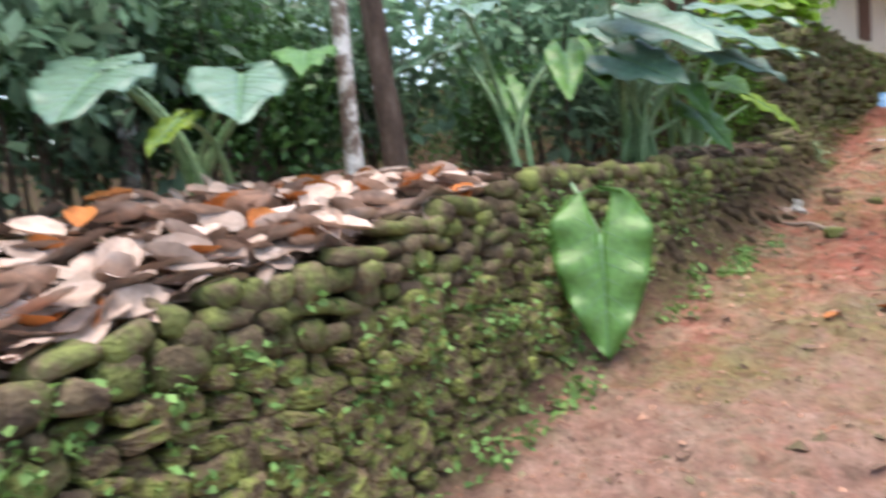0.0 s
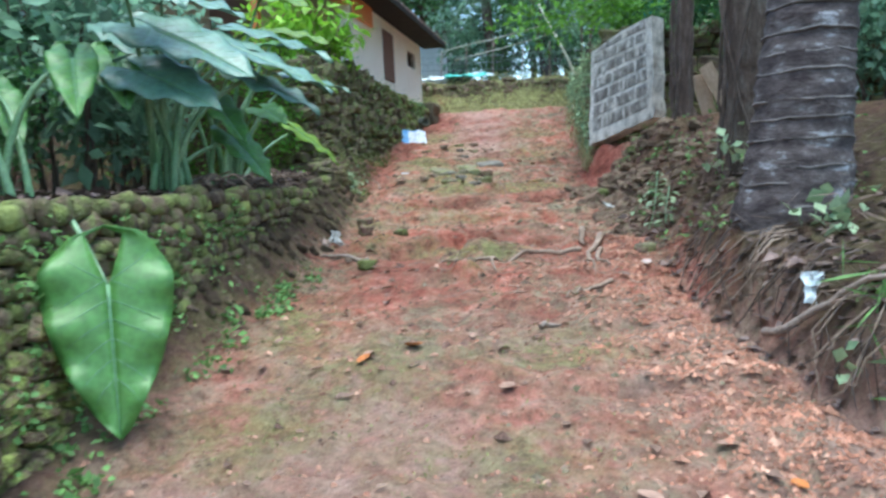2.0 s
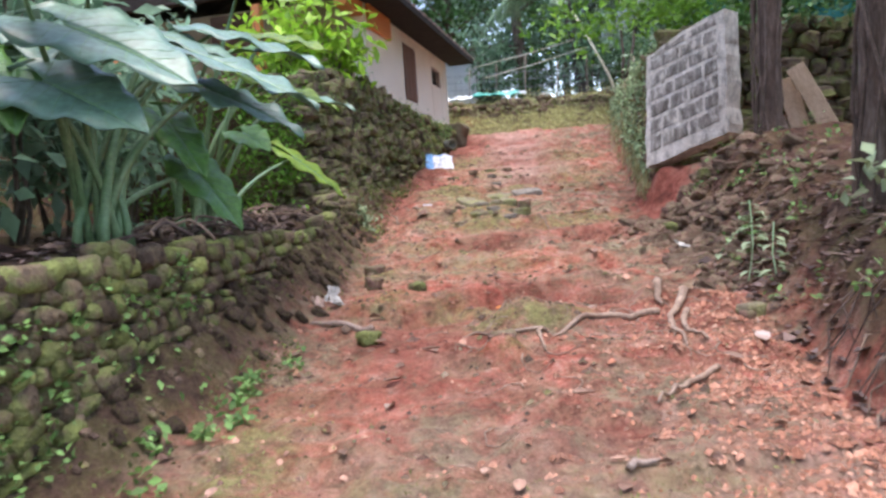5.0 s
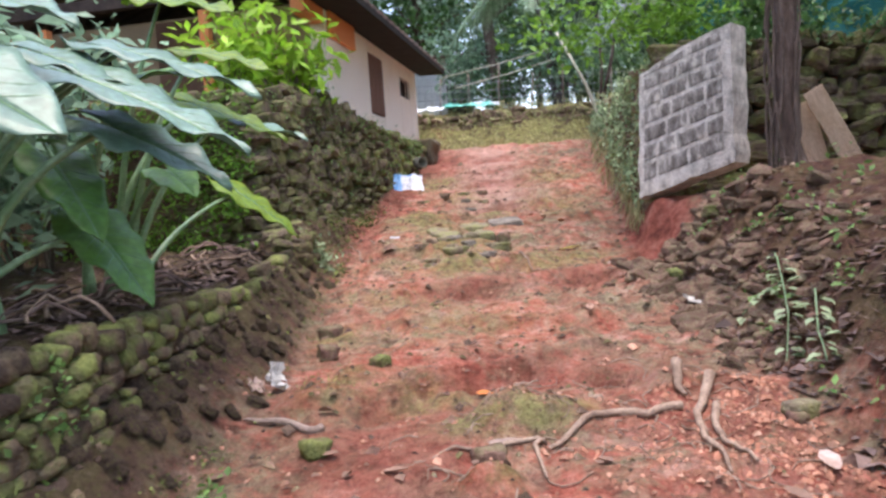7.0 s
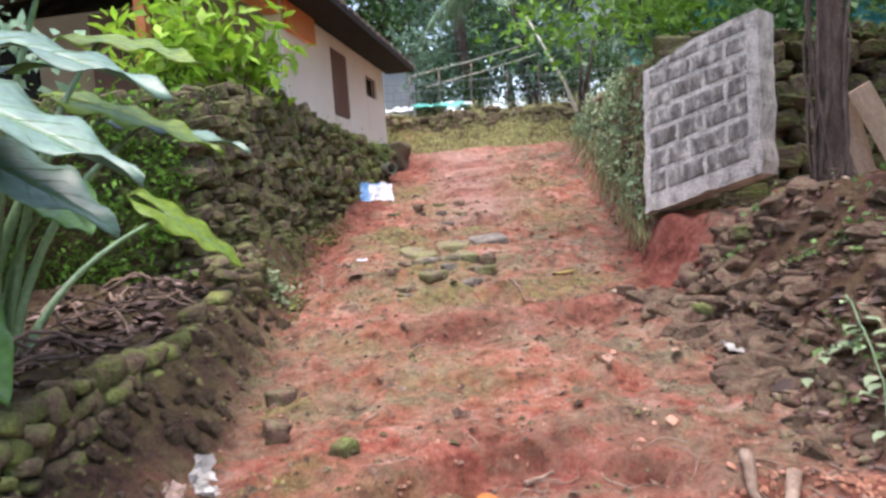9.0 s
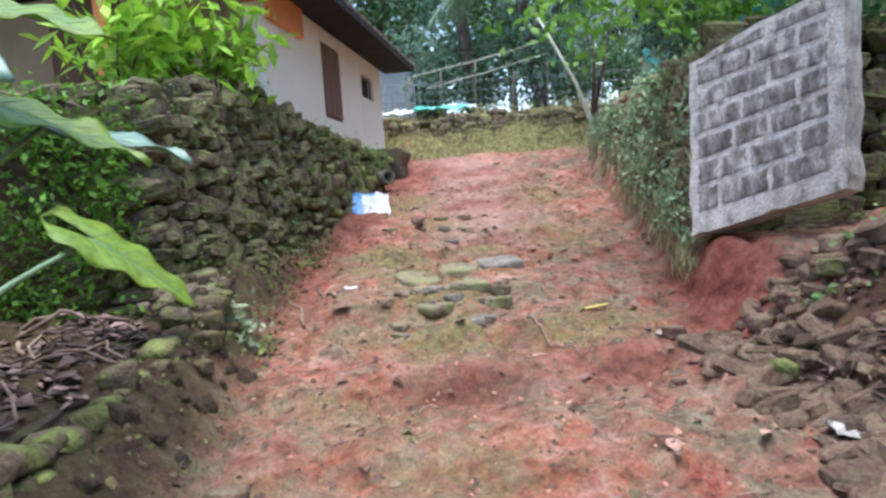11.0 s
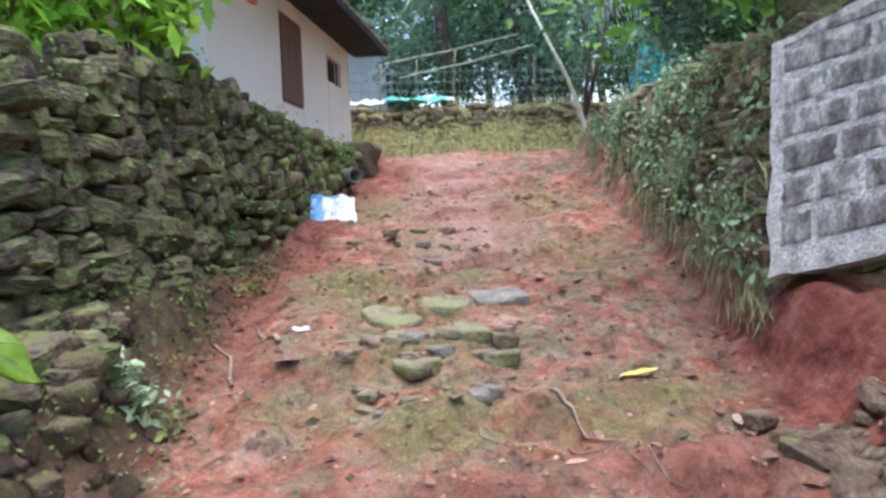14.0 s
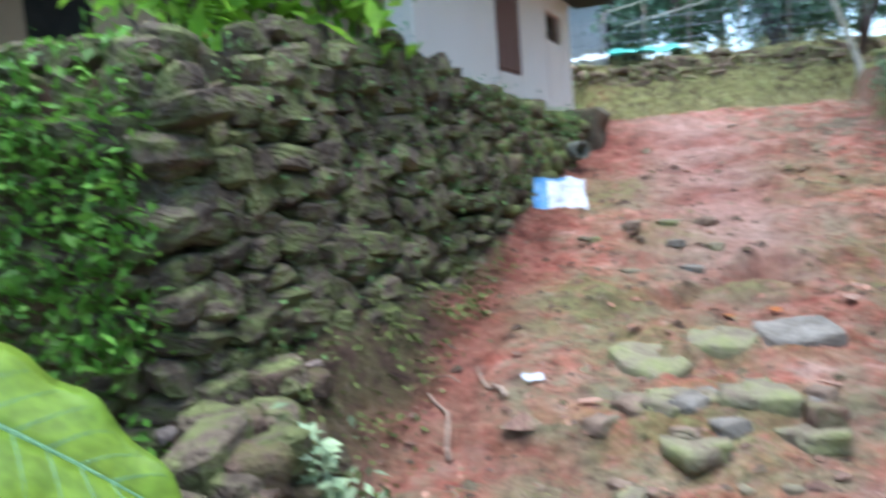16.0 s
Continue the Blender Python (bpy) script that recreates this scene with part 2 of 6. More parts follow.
M_TARO_YELLOW = mat("yellowing_taro_leaf", [(0.3, (0.16, 0.30, 0.03)), (0.7, (0.26, 0.38, 0.04))], 3, 0.4, 0.12, 25, through_light=0.4, spec=0.5)
M_VEIN = mat("pale_leaf_vein", [(0.3, (0.12, 0.25, 0.12)), (0.7, (0.17, 0.31, 0.16))], 5, 0.5, 0.0)
M_STALK = mat("taro_stalk", [(0.3, (0.10, 0.22, 0.09)), (0.7, (0.22, 0.34, 0.18))], 4, 0.4, 0.1, 40, spec=0.5)
M_LEAF = mat("woodland_leaves", [(0.3, (0.035, 0.10, 0.03)), (0.55, (0.07, 0.17, 0.05)), (0.75, (0.12, 0.24, 0.07))], 1.2, 0.5, 0.0, 12, jitter=1.0, island=True, through_light=0.35, spec=0.5)
# paled and cooled: the haze of the far woodland is mixed into the greens
M_LEAF_PALE = mat("haze_paled_leaves", [(0.3, (0.13, 0.24, 0.15)), (0.55, (0.22, 0.36, 0.235)), (0.75, (0.34, 0.48, 0.33))], 1.0, 0.5, 0.0, 12, jitter=1.0, island=True, through_light=0.5, spec=0.5)
M_LEAF_LIME = mat("lime_leaves", [(0.3, (0.18, 0.40, 0.03)), (0.7, (0.36, 0.58, 0.07))], 2, 0.5, 0.0, 12, jitter=0.8, island=True, through_light=0.45)
M_LEAF_MID = mat("mid_green_leaves", [(0.3, (0.08, 0.22, 0.03)), (0.7, (0.18, 0.36, 0.05))], 2, 0.5, 0.0, 12, jitter=0.9, island=True, through_light=0.4)
M_WEED = mat("weed_leaves", [(0.3, (0.10, 0.22, 0.06)), (0.7, (0.22, 0.38, 0.12))], 3, 0.6, 0.0, 12, jitter=0.9, island=True, through_light=0.3)
M_CREEPER = mat("pale_creeper_leaves", [(0.3, (0.20, 0.30, 0.15)), (0.7, (0.36, 0.44, 0.27))], 3, 0.6, 0.0, 12, jitter=0.6, island=True, through_light=0.2)
M_MOSS = mat("dark_moss", [(0.3, (0.07, 0.09, 0.025)), (0.7, (0.15, 0.18, 0.05))], 3, 0.9, 0.0, 12, jitter=0.8, island=True)
M_PATHMOSS = mat("path_moss_blades", [(0.3, (0.17, 0.17, 0.06)), (0.7, (0.30, 0.31, 0.12))], 3, 0.9, 0.0, 12, jitter=0.8, island=True)
M_STRAW = mat("dead_straw", [(0.3, (0.10, 0.07, 0.055)), (0.6, (0.22, 0.16, 0.125)), (0.75, (0.36, 0.29, 0.23))], 3, 0.9, 0.0, 12, jitter=1.0, island=True)
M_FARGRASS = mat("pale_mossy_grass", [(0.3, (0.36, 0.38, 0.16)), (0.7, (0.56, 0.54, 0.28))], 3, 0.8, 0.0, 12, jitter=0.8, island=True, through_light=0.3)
M_CREEPER_GREEN = mat("wall_creeper_leaves", [(0.3, (0.19, 0.31, 0.15)), (0.7, (0.40, 0.52, 0.30))], 2, 0.5, 0.0, 12, jitter=1.0, island=True, through_light=0.3)
M_GRASS = mat("dry_grass", [(0.3, (0.28, 0.29, 0.12)), (0.7, (0.46, 0.43, 0.23))], 3, 0.8, 0.0, 12, jitter=0.8, island=True, through_light=0.3)
M_FROND = mat("palm_frond_leaflets", [(0.3, (0.16, 0.30, 0.16)), (0.7, (0.34, 0.48, 0.32))], 2, 0.45, 0.0, 12, jitter=0.7, island=True, through_light=0.3)
M_FROND_DARK = mat("dark_frond_leaflets", [(0.3, (0.03, 0.06, 0.055)), (0.7, (0.07, 0.12, 0.11))], 2, 0.5, 0.0, 12, jitter=0.7, island=True)
M_LITTER = mat("dry_leaf_litter", [(0.28, (0.30, 0.18, 0.13)), (0.45, (0.47, 0.32, 0.25)), (0.6, (0.56, 0.44, 0.37)), (0.75, (0.58, 0.26, 0.10))], 1.5, 0.75, 0.2, 25, jitter=1.0, island=True)
M_LITTER_DARK = mat("dark_damp_litter", [(0.3, (0.07, 0.05, 0.045)), (0.6, (0.20, 0.14, 0.12)), (0.75, (0.34, 0.25, 0.22))], 2, 0.85, 0.3, 25, jitter=1.0, island=True)
M_DRYLEAF = mat("dry_leaf", [(0.3, (0.36, 0.25, 0.20)), (0.5, (0.47, 0.35, 0.29)), (0.72, (0.58, 0.49, 0.45))], 4, 0.7, 0.2, 30, jitter=0.8)
M_PATHLEAF = mat("brown_path_leaf", [(0.3, (0.22, 0.125, 0.085)), (0.6, (0.33, 0.21, 0.155)), (0.75, (0.44, 0.33, 0.26))], 4, 0.8, 0.2, 30, jitter=0.8)
M_ORANGELEAF = mat("orange_dry_leaf", [(0.3, (0.44, 0.13, 0.035)), (0.7, (0.54, 0.21, 0.06))], 3, 0.7, 0.2, 30, jitter=0.3)
M_YELLOWLEAF = mat("yellow_fallen_leaf", [(0.3, (0.50, 0.42, 0.08)), (0.7, (0.62, 0.52, 0.16))], 3, 0.6, 0.1, 30)
M_CHIP = mat("soil_crumbs", [(0.3, (0.20, 0.085, 0.055)), (0.5, (0.32, 0.165, 0.11)), (0.7, (0.44, 0.28, 0.20))], 3, 0.95, 0.3, 40, jitter=1.0, island=True)
M_LATERITE = mat("orange_laterite_chips", [(0.3, (0.22, 0.085, 0.05)), (0.5, (0.38, 0.18, 0.115)), (0.7, (0.50, 0.31, 0.22))], 3, 0.95, 0.3, 40, jitter=0.9, island=True)
M_WHITE = mat("crumpled_white_plastic", [(0.3, (0.42, 0.46, 0.50)), (0.7, (0.58, 0.61, 0.65))], 4, 0.4, 0.2, 25, spec=0.5)
M_PALEGREY = mat("dirty_pale_plastic", [(0.3, (0.30, 0.29, 0.26)), (0.7, (0.50, 0.49, 0.45))], 8, 0.6, 0.2, 25)
M_BLUE = mat("blue_print_plastic", [(0.3, (0.05, 0.20, 0.42)), (0.7, (0.12, 0.32, 0.55))], 4, 0.4, 0.2, 25, spec=0.5)
M_PVC = mat("dirty_grey_pipe", [(0.3, (0.10, 0.10, 0.08)), (0.7, (0.24, 0.25, 0.19))], 6, 0.7, 0.2, 50)
M_CEMENT = mat("mossy_cement", [(0.3, (0.10, 0.085, 0.06)), (0.7, (0.19, 0.16, 0.10))], 5, 0.95, 0.6, 60)
M_BOARD = mat("weathered_board", [(0.3, (0.40, 0.28, 0.18)), (0.7, (0.58, 0.44, 0.32))], 3, 0.85, 0.3, 40, stretch=(6, 1, 1))
M_TEAL = mat("teal_shade_net", [(0.3, (0.008, 0.11, 0.10)), (0.7, (0.02, 0.18, 0.16))], 2, 0.7, 0.3, 60)
M_TARP = mat("blue_green_sheet", [(0.3, (0.05, 0.45, 0.36)), (0.7, (0.20, 0.62, 0.52))], 2, 0.5, 0.2, 20)
M_PALESHEET = mat("pale_sheet", [(0.3, (0.55, 0.62, 0.64)), (0.7, (0.75, 0.80, 0.80))], 2, 0.5, 0.2, 20)
M_POLE = mat("bleached_bamboo", [(0.3, (0.42, 0.40, 0.28)), (0.7, (0.60, 0.58, 0.46))], 5, 0.6, 0.2, 40)
M_WIRE = mat("grey_mesh_wire", [(0.3, (0.16, 0.18, 0.20)), (0.7, (0.26, 0.28, 0.30))], 5, 0.5, 0.0, metal=0.6)


# ---- mesh helpers ----
def ob_from(name, verts, faces, material, parent=None, label="", smooth=True, m=None):
    me = bpy.data.meshes.new(name)
    me.from_pydata([tuple(v) for v in verts], [], faces)
    if smooth:
        me.polygons.foreach_set("use_smooth", [True] * len(me.polygons))
    me.materials.append(material)
    me.update()
    ob = new(name, me)
    if parent is not None:
        ob.parent = parent
    if m is not None:
        ob.matrix_basis = m
    if label:
        ob["label"] = label
    return ob


def part(name, bm, material, parent=None, label="", smooth=False, m=None):
    me = bpy.data.meshes.new(name)
    bm.to_mesh(me)
    bm.free()
    if smooth:
        me.polygons.foreach_set("use_smooth", [True] * len(me.polygons))
    me.materials.append(material)
    ob = new(name, me)
    if parent is not None:
        ob.parent = parent
    if m is not None:
        ob.matrix_basis = m
    if label:
        ob["label"] = label
    return ob


def box_bm(sx, sy, sz, bevel=0.01, rough=0.0, seed=0, cuts=0):
    bm = bmesh.new()
    bmesh.ops.create_cube(bm, size=1.0)
    bmesh.ops.scale(bm, vec=(sx, sy, sz), verts=bm.verts)
    if bevel:
        bmesh.ops.bevel(bm, geom=bm.edges[:], offset=bevel, segments=2, affect="EDGES", profile=0.5)
    if cuts:
        bmesh.ops.subdivide_edges(bm, edges=bm.edges[:], cuts=cuts, use_grid_fill=True)
    if rough:
        for v in bm.verts:
            v.co += rough * noise.noise_vector(v.co * 4 + Vector((seed, seed * 2, 0)))
    return bm


def tube(points, radii, sides=10, seed=0, rough=0.0):
    """Vertices and faces of a tapered tube along points, closed at both ends."""
    vs, fs = [], []
    pts = [Vector(p) for p in points]
    side = None
    for i, p in enumerate(pts):
        d = (pts[min(i + 1, len(pts) - 1)] - pts[max(i - 1, 0)]).normalized()
        if side is None:
            side = d.orthogonal().normalized()
        side = (side - d * side.dot(d)).normalized()
        up = d.cross(side)
        for k in range(sides):
            a = 2 * math.pi * k / sides
            r = radii[i] * (1 + rough * noise.noise(Vector((math.cos(a) * 1.5 + seed, math.sin(a) * 1.5, i * 0.6))))
            vs.append(p + r * (math.cos(a) * side + math.sin(a) * up))
    for i in range(len(pts) - 1):
        for k in range(sides):
            a, b = i * sides + k, i * sides + (k + 1) % sides
            fs.append((a, b, b + sides, a + sides))
    fs.append(tuple(reversed(range(sides))))
    fs.append(tuple(range((len(pts) - 1) * sides, len(pts) * sides)))
    return vs, fs


def bend(a, b, n=8, sag=0.0, wob=0.0, seed=0):
    a, b = Vector(a), Vector(b)
    out = []
    for i in range(n + 1):
        s = i / n
        p = a.lerp(b, s) + Vector((0, 0, sag * 4 * s * (1 - s)))
        if wob and 0 < i:
            p += wob * noise.noise_vector(Vector((seed * 3.1, s * 3, seed)))
        out.append(p)
    return out


def merge(pieces):
    vs, fs = [], []
    for v, f in pieces:
        o = len(vs)
        vs += list(v)
        fs += [tuple(i + o for i in q) for q in f]
    return vs, fs


def leaf_cloud(centres, size, rng, aspect=0.5, droop=0.3, flat=0.6):
    """Many small folded leaves, one at each centre."""
    c = np.asarray(centres, float)
    n = len(c)
    a = rng.uniform(0, 2 * math.pi, n)
    tilt = rng.normal(-droop, flat, n)
    d = np.c_[np.cos(a) * np.cos(tilt), np.sin(a) * np.cos(tilt), np.sin(tilt)]
    roll = rng.normal(0, 0.6, n)
    s0 = np.c_[-np.sin(a), np.cos(a), np.zeros(n)]
    u0 = np.cross(d, s0)
    s = s0 * np.cos(roll)[:, None] + u0 * np.sin(roll)[:, None]
    u = np.cross(d, s)
    ln = (size * rng.uniform(0.6, 1.35, n))[:, None]
    w = ln * aspect * 0.5
    v = np.stack([c, c + d * ln * 0.5 + s * w + u * w * 0.3, c + d * ln, c + d * ln * 0.5 - s * w + u * w * 0.3], 1).reshape(-1, 3)
    i = np.arange(n) * 4
    f = np.concatenate([np.c_[i, i + 1, i + 2], np.c_[i, i + 2, i + 3]])
    return v, f


def cloud_ob(name, centres, size, material, parent=None, seed=1, **kw):
    v, f = leaf_cloud(centres, size, np.random.default_rng(seed), **kw)
    return ob_from(name, v.tolist(), f.tolist(), material, parent)


# ---- the lie of the land ----
def lerp_on(y, ys, vs):
    return float(np.interp(y, ys, vs))


def path_z(y):
    return lerp_on(y, (-60, -10, 0, 4, 8, 10, 12.6, 16.8, 19.6, 60), (-7, -1.6, 0, 0.66, 1.19, 1.46, 2.0, 2.98, 3.12, 3.2))


def foot_left(y):
    return lerp_on(y, (-5, 0, 2.4, 3.6, 5, 6.5, 8, 10.5, 12, 15, 17), (-1.5, -1.5, -1.5, -1.45, -1.25, -1.15, -1.05, -1.2, -1.05, -0.6, -0.4))


def face_left(y):
    """The face of the stone walls beside the path, at its foot."""
    return lerp_on(y, (-5, 0, 2, 4, 6.5, 9.4, 10.0, 10.8, 15.7, 19.9), (-1.66, -1.66, -1.7, -1.74, -1.52, -1.48, -1.75, -1.72, -0.62, 0.2))


def foot_right(y):
    return lerp_on(y, (-5, 0, 2, 3, 4, 5, 6.5, 8, 9.0, 9.7, 10.3, 12.3, 14.3, 16.3, 19), (2.2, 2.0, 1.8, 1.6, 1.42, 1.36, 1.48, 1.5, 1.45, 1.55, 1.62, 1.85, 2.0, 2.35, 2.9))


def terrace_left(y):
    return lerp_on(y, (-5, 0.5, 2, 3.5, 5, 8, 9.5), (0.9, 1.12, 1.34, 1.53, 1.58, 1.58, 1.68))


def wall_top(y):
    return lerp_on(y, (9.9, 10.9, 11.9, 12.6, 13.7, 15.5), (3.2, 3.33, 3.42, 3.26, 3.19, 3.04))


def smooth_step(a, b, x):
    s = min(1.0, max(0.0, (x - a) / (b - a)))
    return s * s * (3 - 2 * s)


# worn ledges across the way: two ends in plan and the depth of the hollow below
LEDGES = ((-0.72, 6.82, 0.46, 7.32, 0.075), (0.52, 7.27, 0.92, 7.08, 0.07), (-0.48, 9.17, 0.26, 9.0, 0.06), (0.66, 9.38, 1.14, 9.28, 0.10), (0.22, 9.86, 0.6, 9.72, 0.07),
          (-0.08, 11.92, 0.52, 12.42, 0.10), (0.1, 14.55, 1.28, 15.1, 0.06), (0.05, 13.88, 1.0, 13.95, 0.06), (-0.2, 15.5, 0.9, 15.75, 0.05), (-1.0, 10.6, -0.55, 10.35, 0.05), (0.15, 5.2, 0.62, 5.05, 0.04))


# rocks and humps buried under the earth of the path: place, reach and height
MOUNDS = ((0.18, 6.55, 0.34, 0.12, 0.085), (-0.04, 9.72, 0.30, 0.17, 0.085), (-0.06, 10.55, 0.34, 0.15, 0.06), (0.02, 5.84, 0.09, 0.07, 0.08), (-0.2, 6.95, 0.3, 0.12, 0.04), (0.75, 9.75, 0.35, 0.15, 0.045), (-0.45, 11.8, 0.3, 0.2, 0.05), (0.1, 11.2, 0.5, 0.2, 0.03), (-0.9, 7.95, 0.18, 0.2, 0.06), (0.35, 12.0, 0.3, 0.12, 0.05))


def mound_lift(x, y):
    return sum(h * math.exp(-(abs(x - mx) / rx) ** 2.6 - (abs(y - my) / ry) ** 2.6) for mx, my, rx, ry, h in MOUNDS if abs(y - my) < 0.6)


def hollow(x, y):
    """Depth of the worn hollows at a place, and how bare their earth is."""
    deep, bare = 0.0, 0.0
    for x0, y0, x1, y1, d in LEDGES:
        if abs(y - (y0 + y1) / 2) > 1.3:
            continue
        ln = math.hypot(x1 - x0, y1 - y0)
        ux, uy = (x1 - x0) / ln, (y1 - y0) / ln
        a = (x - x0) * ux + (y - y0) * uy
        n = (x - x0) * uy - (y - y0) * ux + 0.09 * noise.noise(Vector((x * 4, y * 4, d * 90))) + 0.03 * noise.noise(Vector((x * 13, y * 13, 3)))
        ends = smooth_step(-0.15, 0.12, a) * smooth_step(-0.15, 0.12, ln - a)
        if n > -0.05 and ends > 0:
            h = smooth_step(-0.03, 0.04, n) * math.exp(-max(0.0, n) / 0.24) * ends
            deep = max(deep, d * h)
            bare = max(bare, h)
    return deep, bare


def height(x, y):
    z = path_z(y)
    if y > 19.05 and x > -3:
        rise = 0.93 * smooth_step(19.15 + 0.2 * noise.noise(Vector((x * 0.9, 3, 1))), 20.15, y)
        return lerp_on(y, (19.05, 20.1, 30, 60, 400), (3.12, 3.14, 3.57, 5.07, 29.0)) + rise + 0.07 * noise.noise(Vector((x * 2.1, y * 2.1, 5))) + 0.03 * noise.noise(Vector((x * 7, y * 7, 5)))
    fl, cl, fr = foot_left(y), face_left(y), foot_right(y)
    if x < fl:
        bank = lerp_on(y, (0, 4, 5.5, 9, 10, 10.8, 12, 14.2, 16), (0.05, 0.1, 0.30, 0.34, 0.34, 0.42, 0.10, 0.08, 0.05))
        z += bank * smooth_step(0, 1, (fl - x) / max(0.05, fl - cl))
        back = cl - 0.17
        if x < back:
            if y < 10.15:
                top = terrace_left(y) + lerp_on(y, (0.5, 2, 3.5), (0.30, 0.20, 0.05)) * min(1.0, back - x)
            else:
                top = wall_top(y) - 0.12 if y < 16 else 2.95
            z = z + (top - z) * smooth_step(0, 0.08, back - x)
    elif x > fr:
        hb = lerp_on(y, (0, 3, 4, 5.5, 7, 8.5, 9.0, 9.5, 10.1, 10.6), (0.3, 0.38, 0.42, 0.5, 0.62, 0.85, 0.8, 0.58, 0.44, 0.4))
        wb = lerp_on(y, (0, 4, 5.5, 7, 8.5, 9.5, 10.1, 10.6), (0.4, 0.22, 0.35, 0.7, 0.9, 0.85, 0.25, 0.2))
        z += hb * smooth_step(0, wb, x - fr)
        if y < 10.5:
            z += lerp_on(y, (0, 4, 6, 8.5, 10.2), (0.12, 0.30, 0.35, 0.05, 0.0)) * max(0, min(x - fr - wb, 2.0))
        else:
            over = x - (fr + 0.25)
            if over > 0:
                z += (max(3.22, z) - z) * smooth_step(0, 0.12, over)
    n3 = Vector((x, y, 0))
    on_path = smooth_step(-0.1, 0.25, x - fl) * smooth_step(-0.1, 0.25, fr - x)
    z += 0.035 * noise.noise(n3 * 1.3) + 0.034 * noise.noise(n3 * 3.7) + 0.012 * noise.noise(n3 * 9)
    # worn ledges across the way
    led = noise.noise(Vector((x * 0.8, y * 2.1, 4)))
    z += on_path * (0.05 * smooth_step(0.02, 0.10, led) - 0.015) - 1.5 * hollow(x, y)[0] + mound_lift(x, y)
    z += on_path * 0.028 * smooth_step(0.12, 0.3, noise.noise(Vector((x * 3.3, y * 3.3, 31))))
    z += 0.026 * noise.noise(n3 * 6.3) + 0.024 * abs(noise.noise(n3 * 11)) - 0.006
    return z


def grid_axis(lo, fine_lo, fine_hi, hi, step):
    mid = list(np.arange(fine_lo, fine_hi, step))
    left, right, d = [], [], step
    p = fine_lo
    while p > lo:
        d *= 1.35
        p -= d
        left.append(p)
    p, d = mid[-1], step
    while p < hi:
        d *= 1.35
        p += d
        right.append(p)
    return left[::-1] + mid + right


GX = grid_axis(-400, -2.6, 3.3, 400, 0.042)
GY = grid_axis(-400, 1.5, 20.4, 600, 0.042)
gv = [(x, y, height(x, y)) for y in GY for x in GX]
W = len(GX)
gf = [(j * W + i, j * W + i + 1, (j + 1) * W + i + 1, (j + 1) * W + i) for j in range(len(GY) - 1) for i in range(W - 1)]
ground = ob_from("ground", gv, gf, M_GROUND)
tagged(ground, "rutted red laterite footpath with moss and worn ledges", "ground", kind="structure")
# what the ground is made of: red = humus and moss of the banks and terraces, green = raw red earth, blue = trodden path
# and alpha = live green moss, in patches (place, reach in x and y, thickness)
MOSS = ((-0.97, 4.85, 0.28, 0.55, 0.9), (-0.5, 4.2, 0.5, 0.5, 0.6), (0.5, 4.3, 0.5, 0.35, 0.65), (-0.9, 3.6, 0.4, 0.4, 0.7), (0.1, 3.3, 0.6, 0.35, 0.5), (-0.48, 11.83, 0.4, 0.4, 0.85), (-0.35, 13.97, 0.28, 0.45, 0.9), (0.95, 9.9, 0.4, 0.3, 0.6), (-0.54, 9.87, 0.4, 0.25, 0.5),
        (0.0, 8.15, 0.6, 0.4, 0.4), (-0.79, 7.0, 0.2, 0.3, 0.5), (-0.1, 10.55, 0.45, 0.3, 0.9), (0.0, 9.7, 0.35, 0.2, 0.7), (1.15, 12.2, 0.4, 0.6, 0.6), (0.0, 12.9, 0.3, 0.35, 0.6), (-0.6, 8.9, 0.4, 0.25, 0.4), (1.3, 14.0, 0.35, 0.6, 0.5), (-0.15, 11.3, 0.5, 0.3, 0.7))
zone = ground.data.attributes.new("soil_kind", "FLOAT_COLOR", "POINT")
zc = []
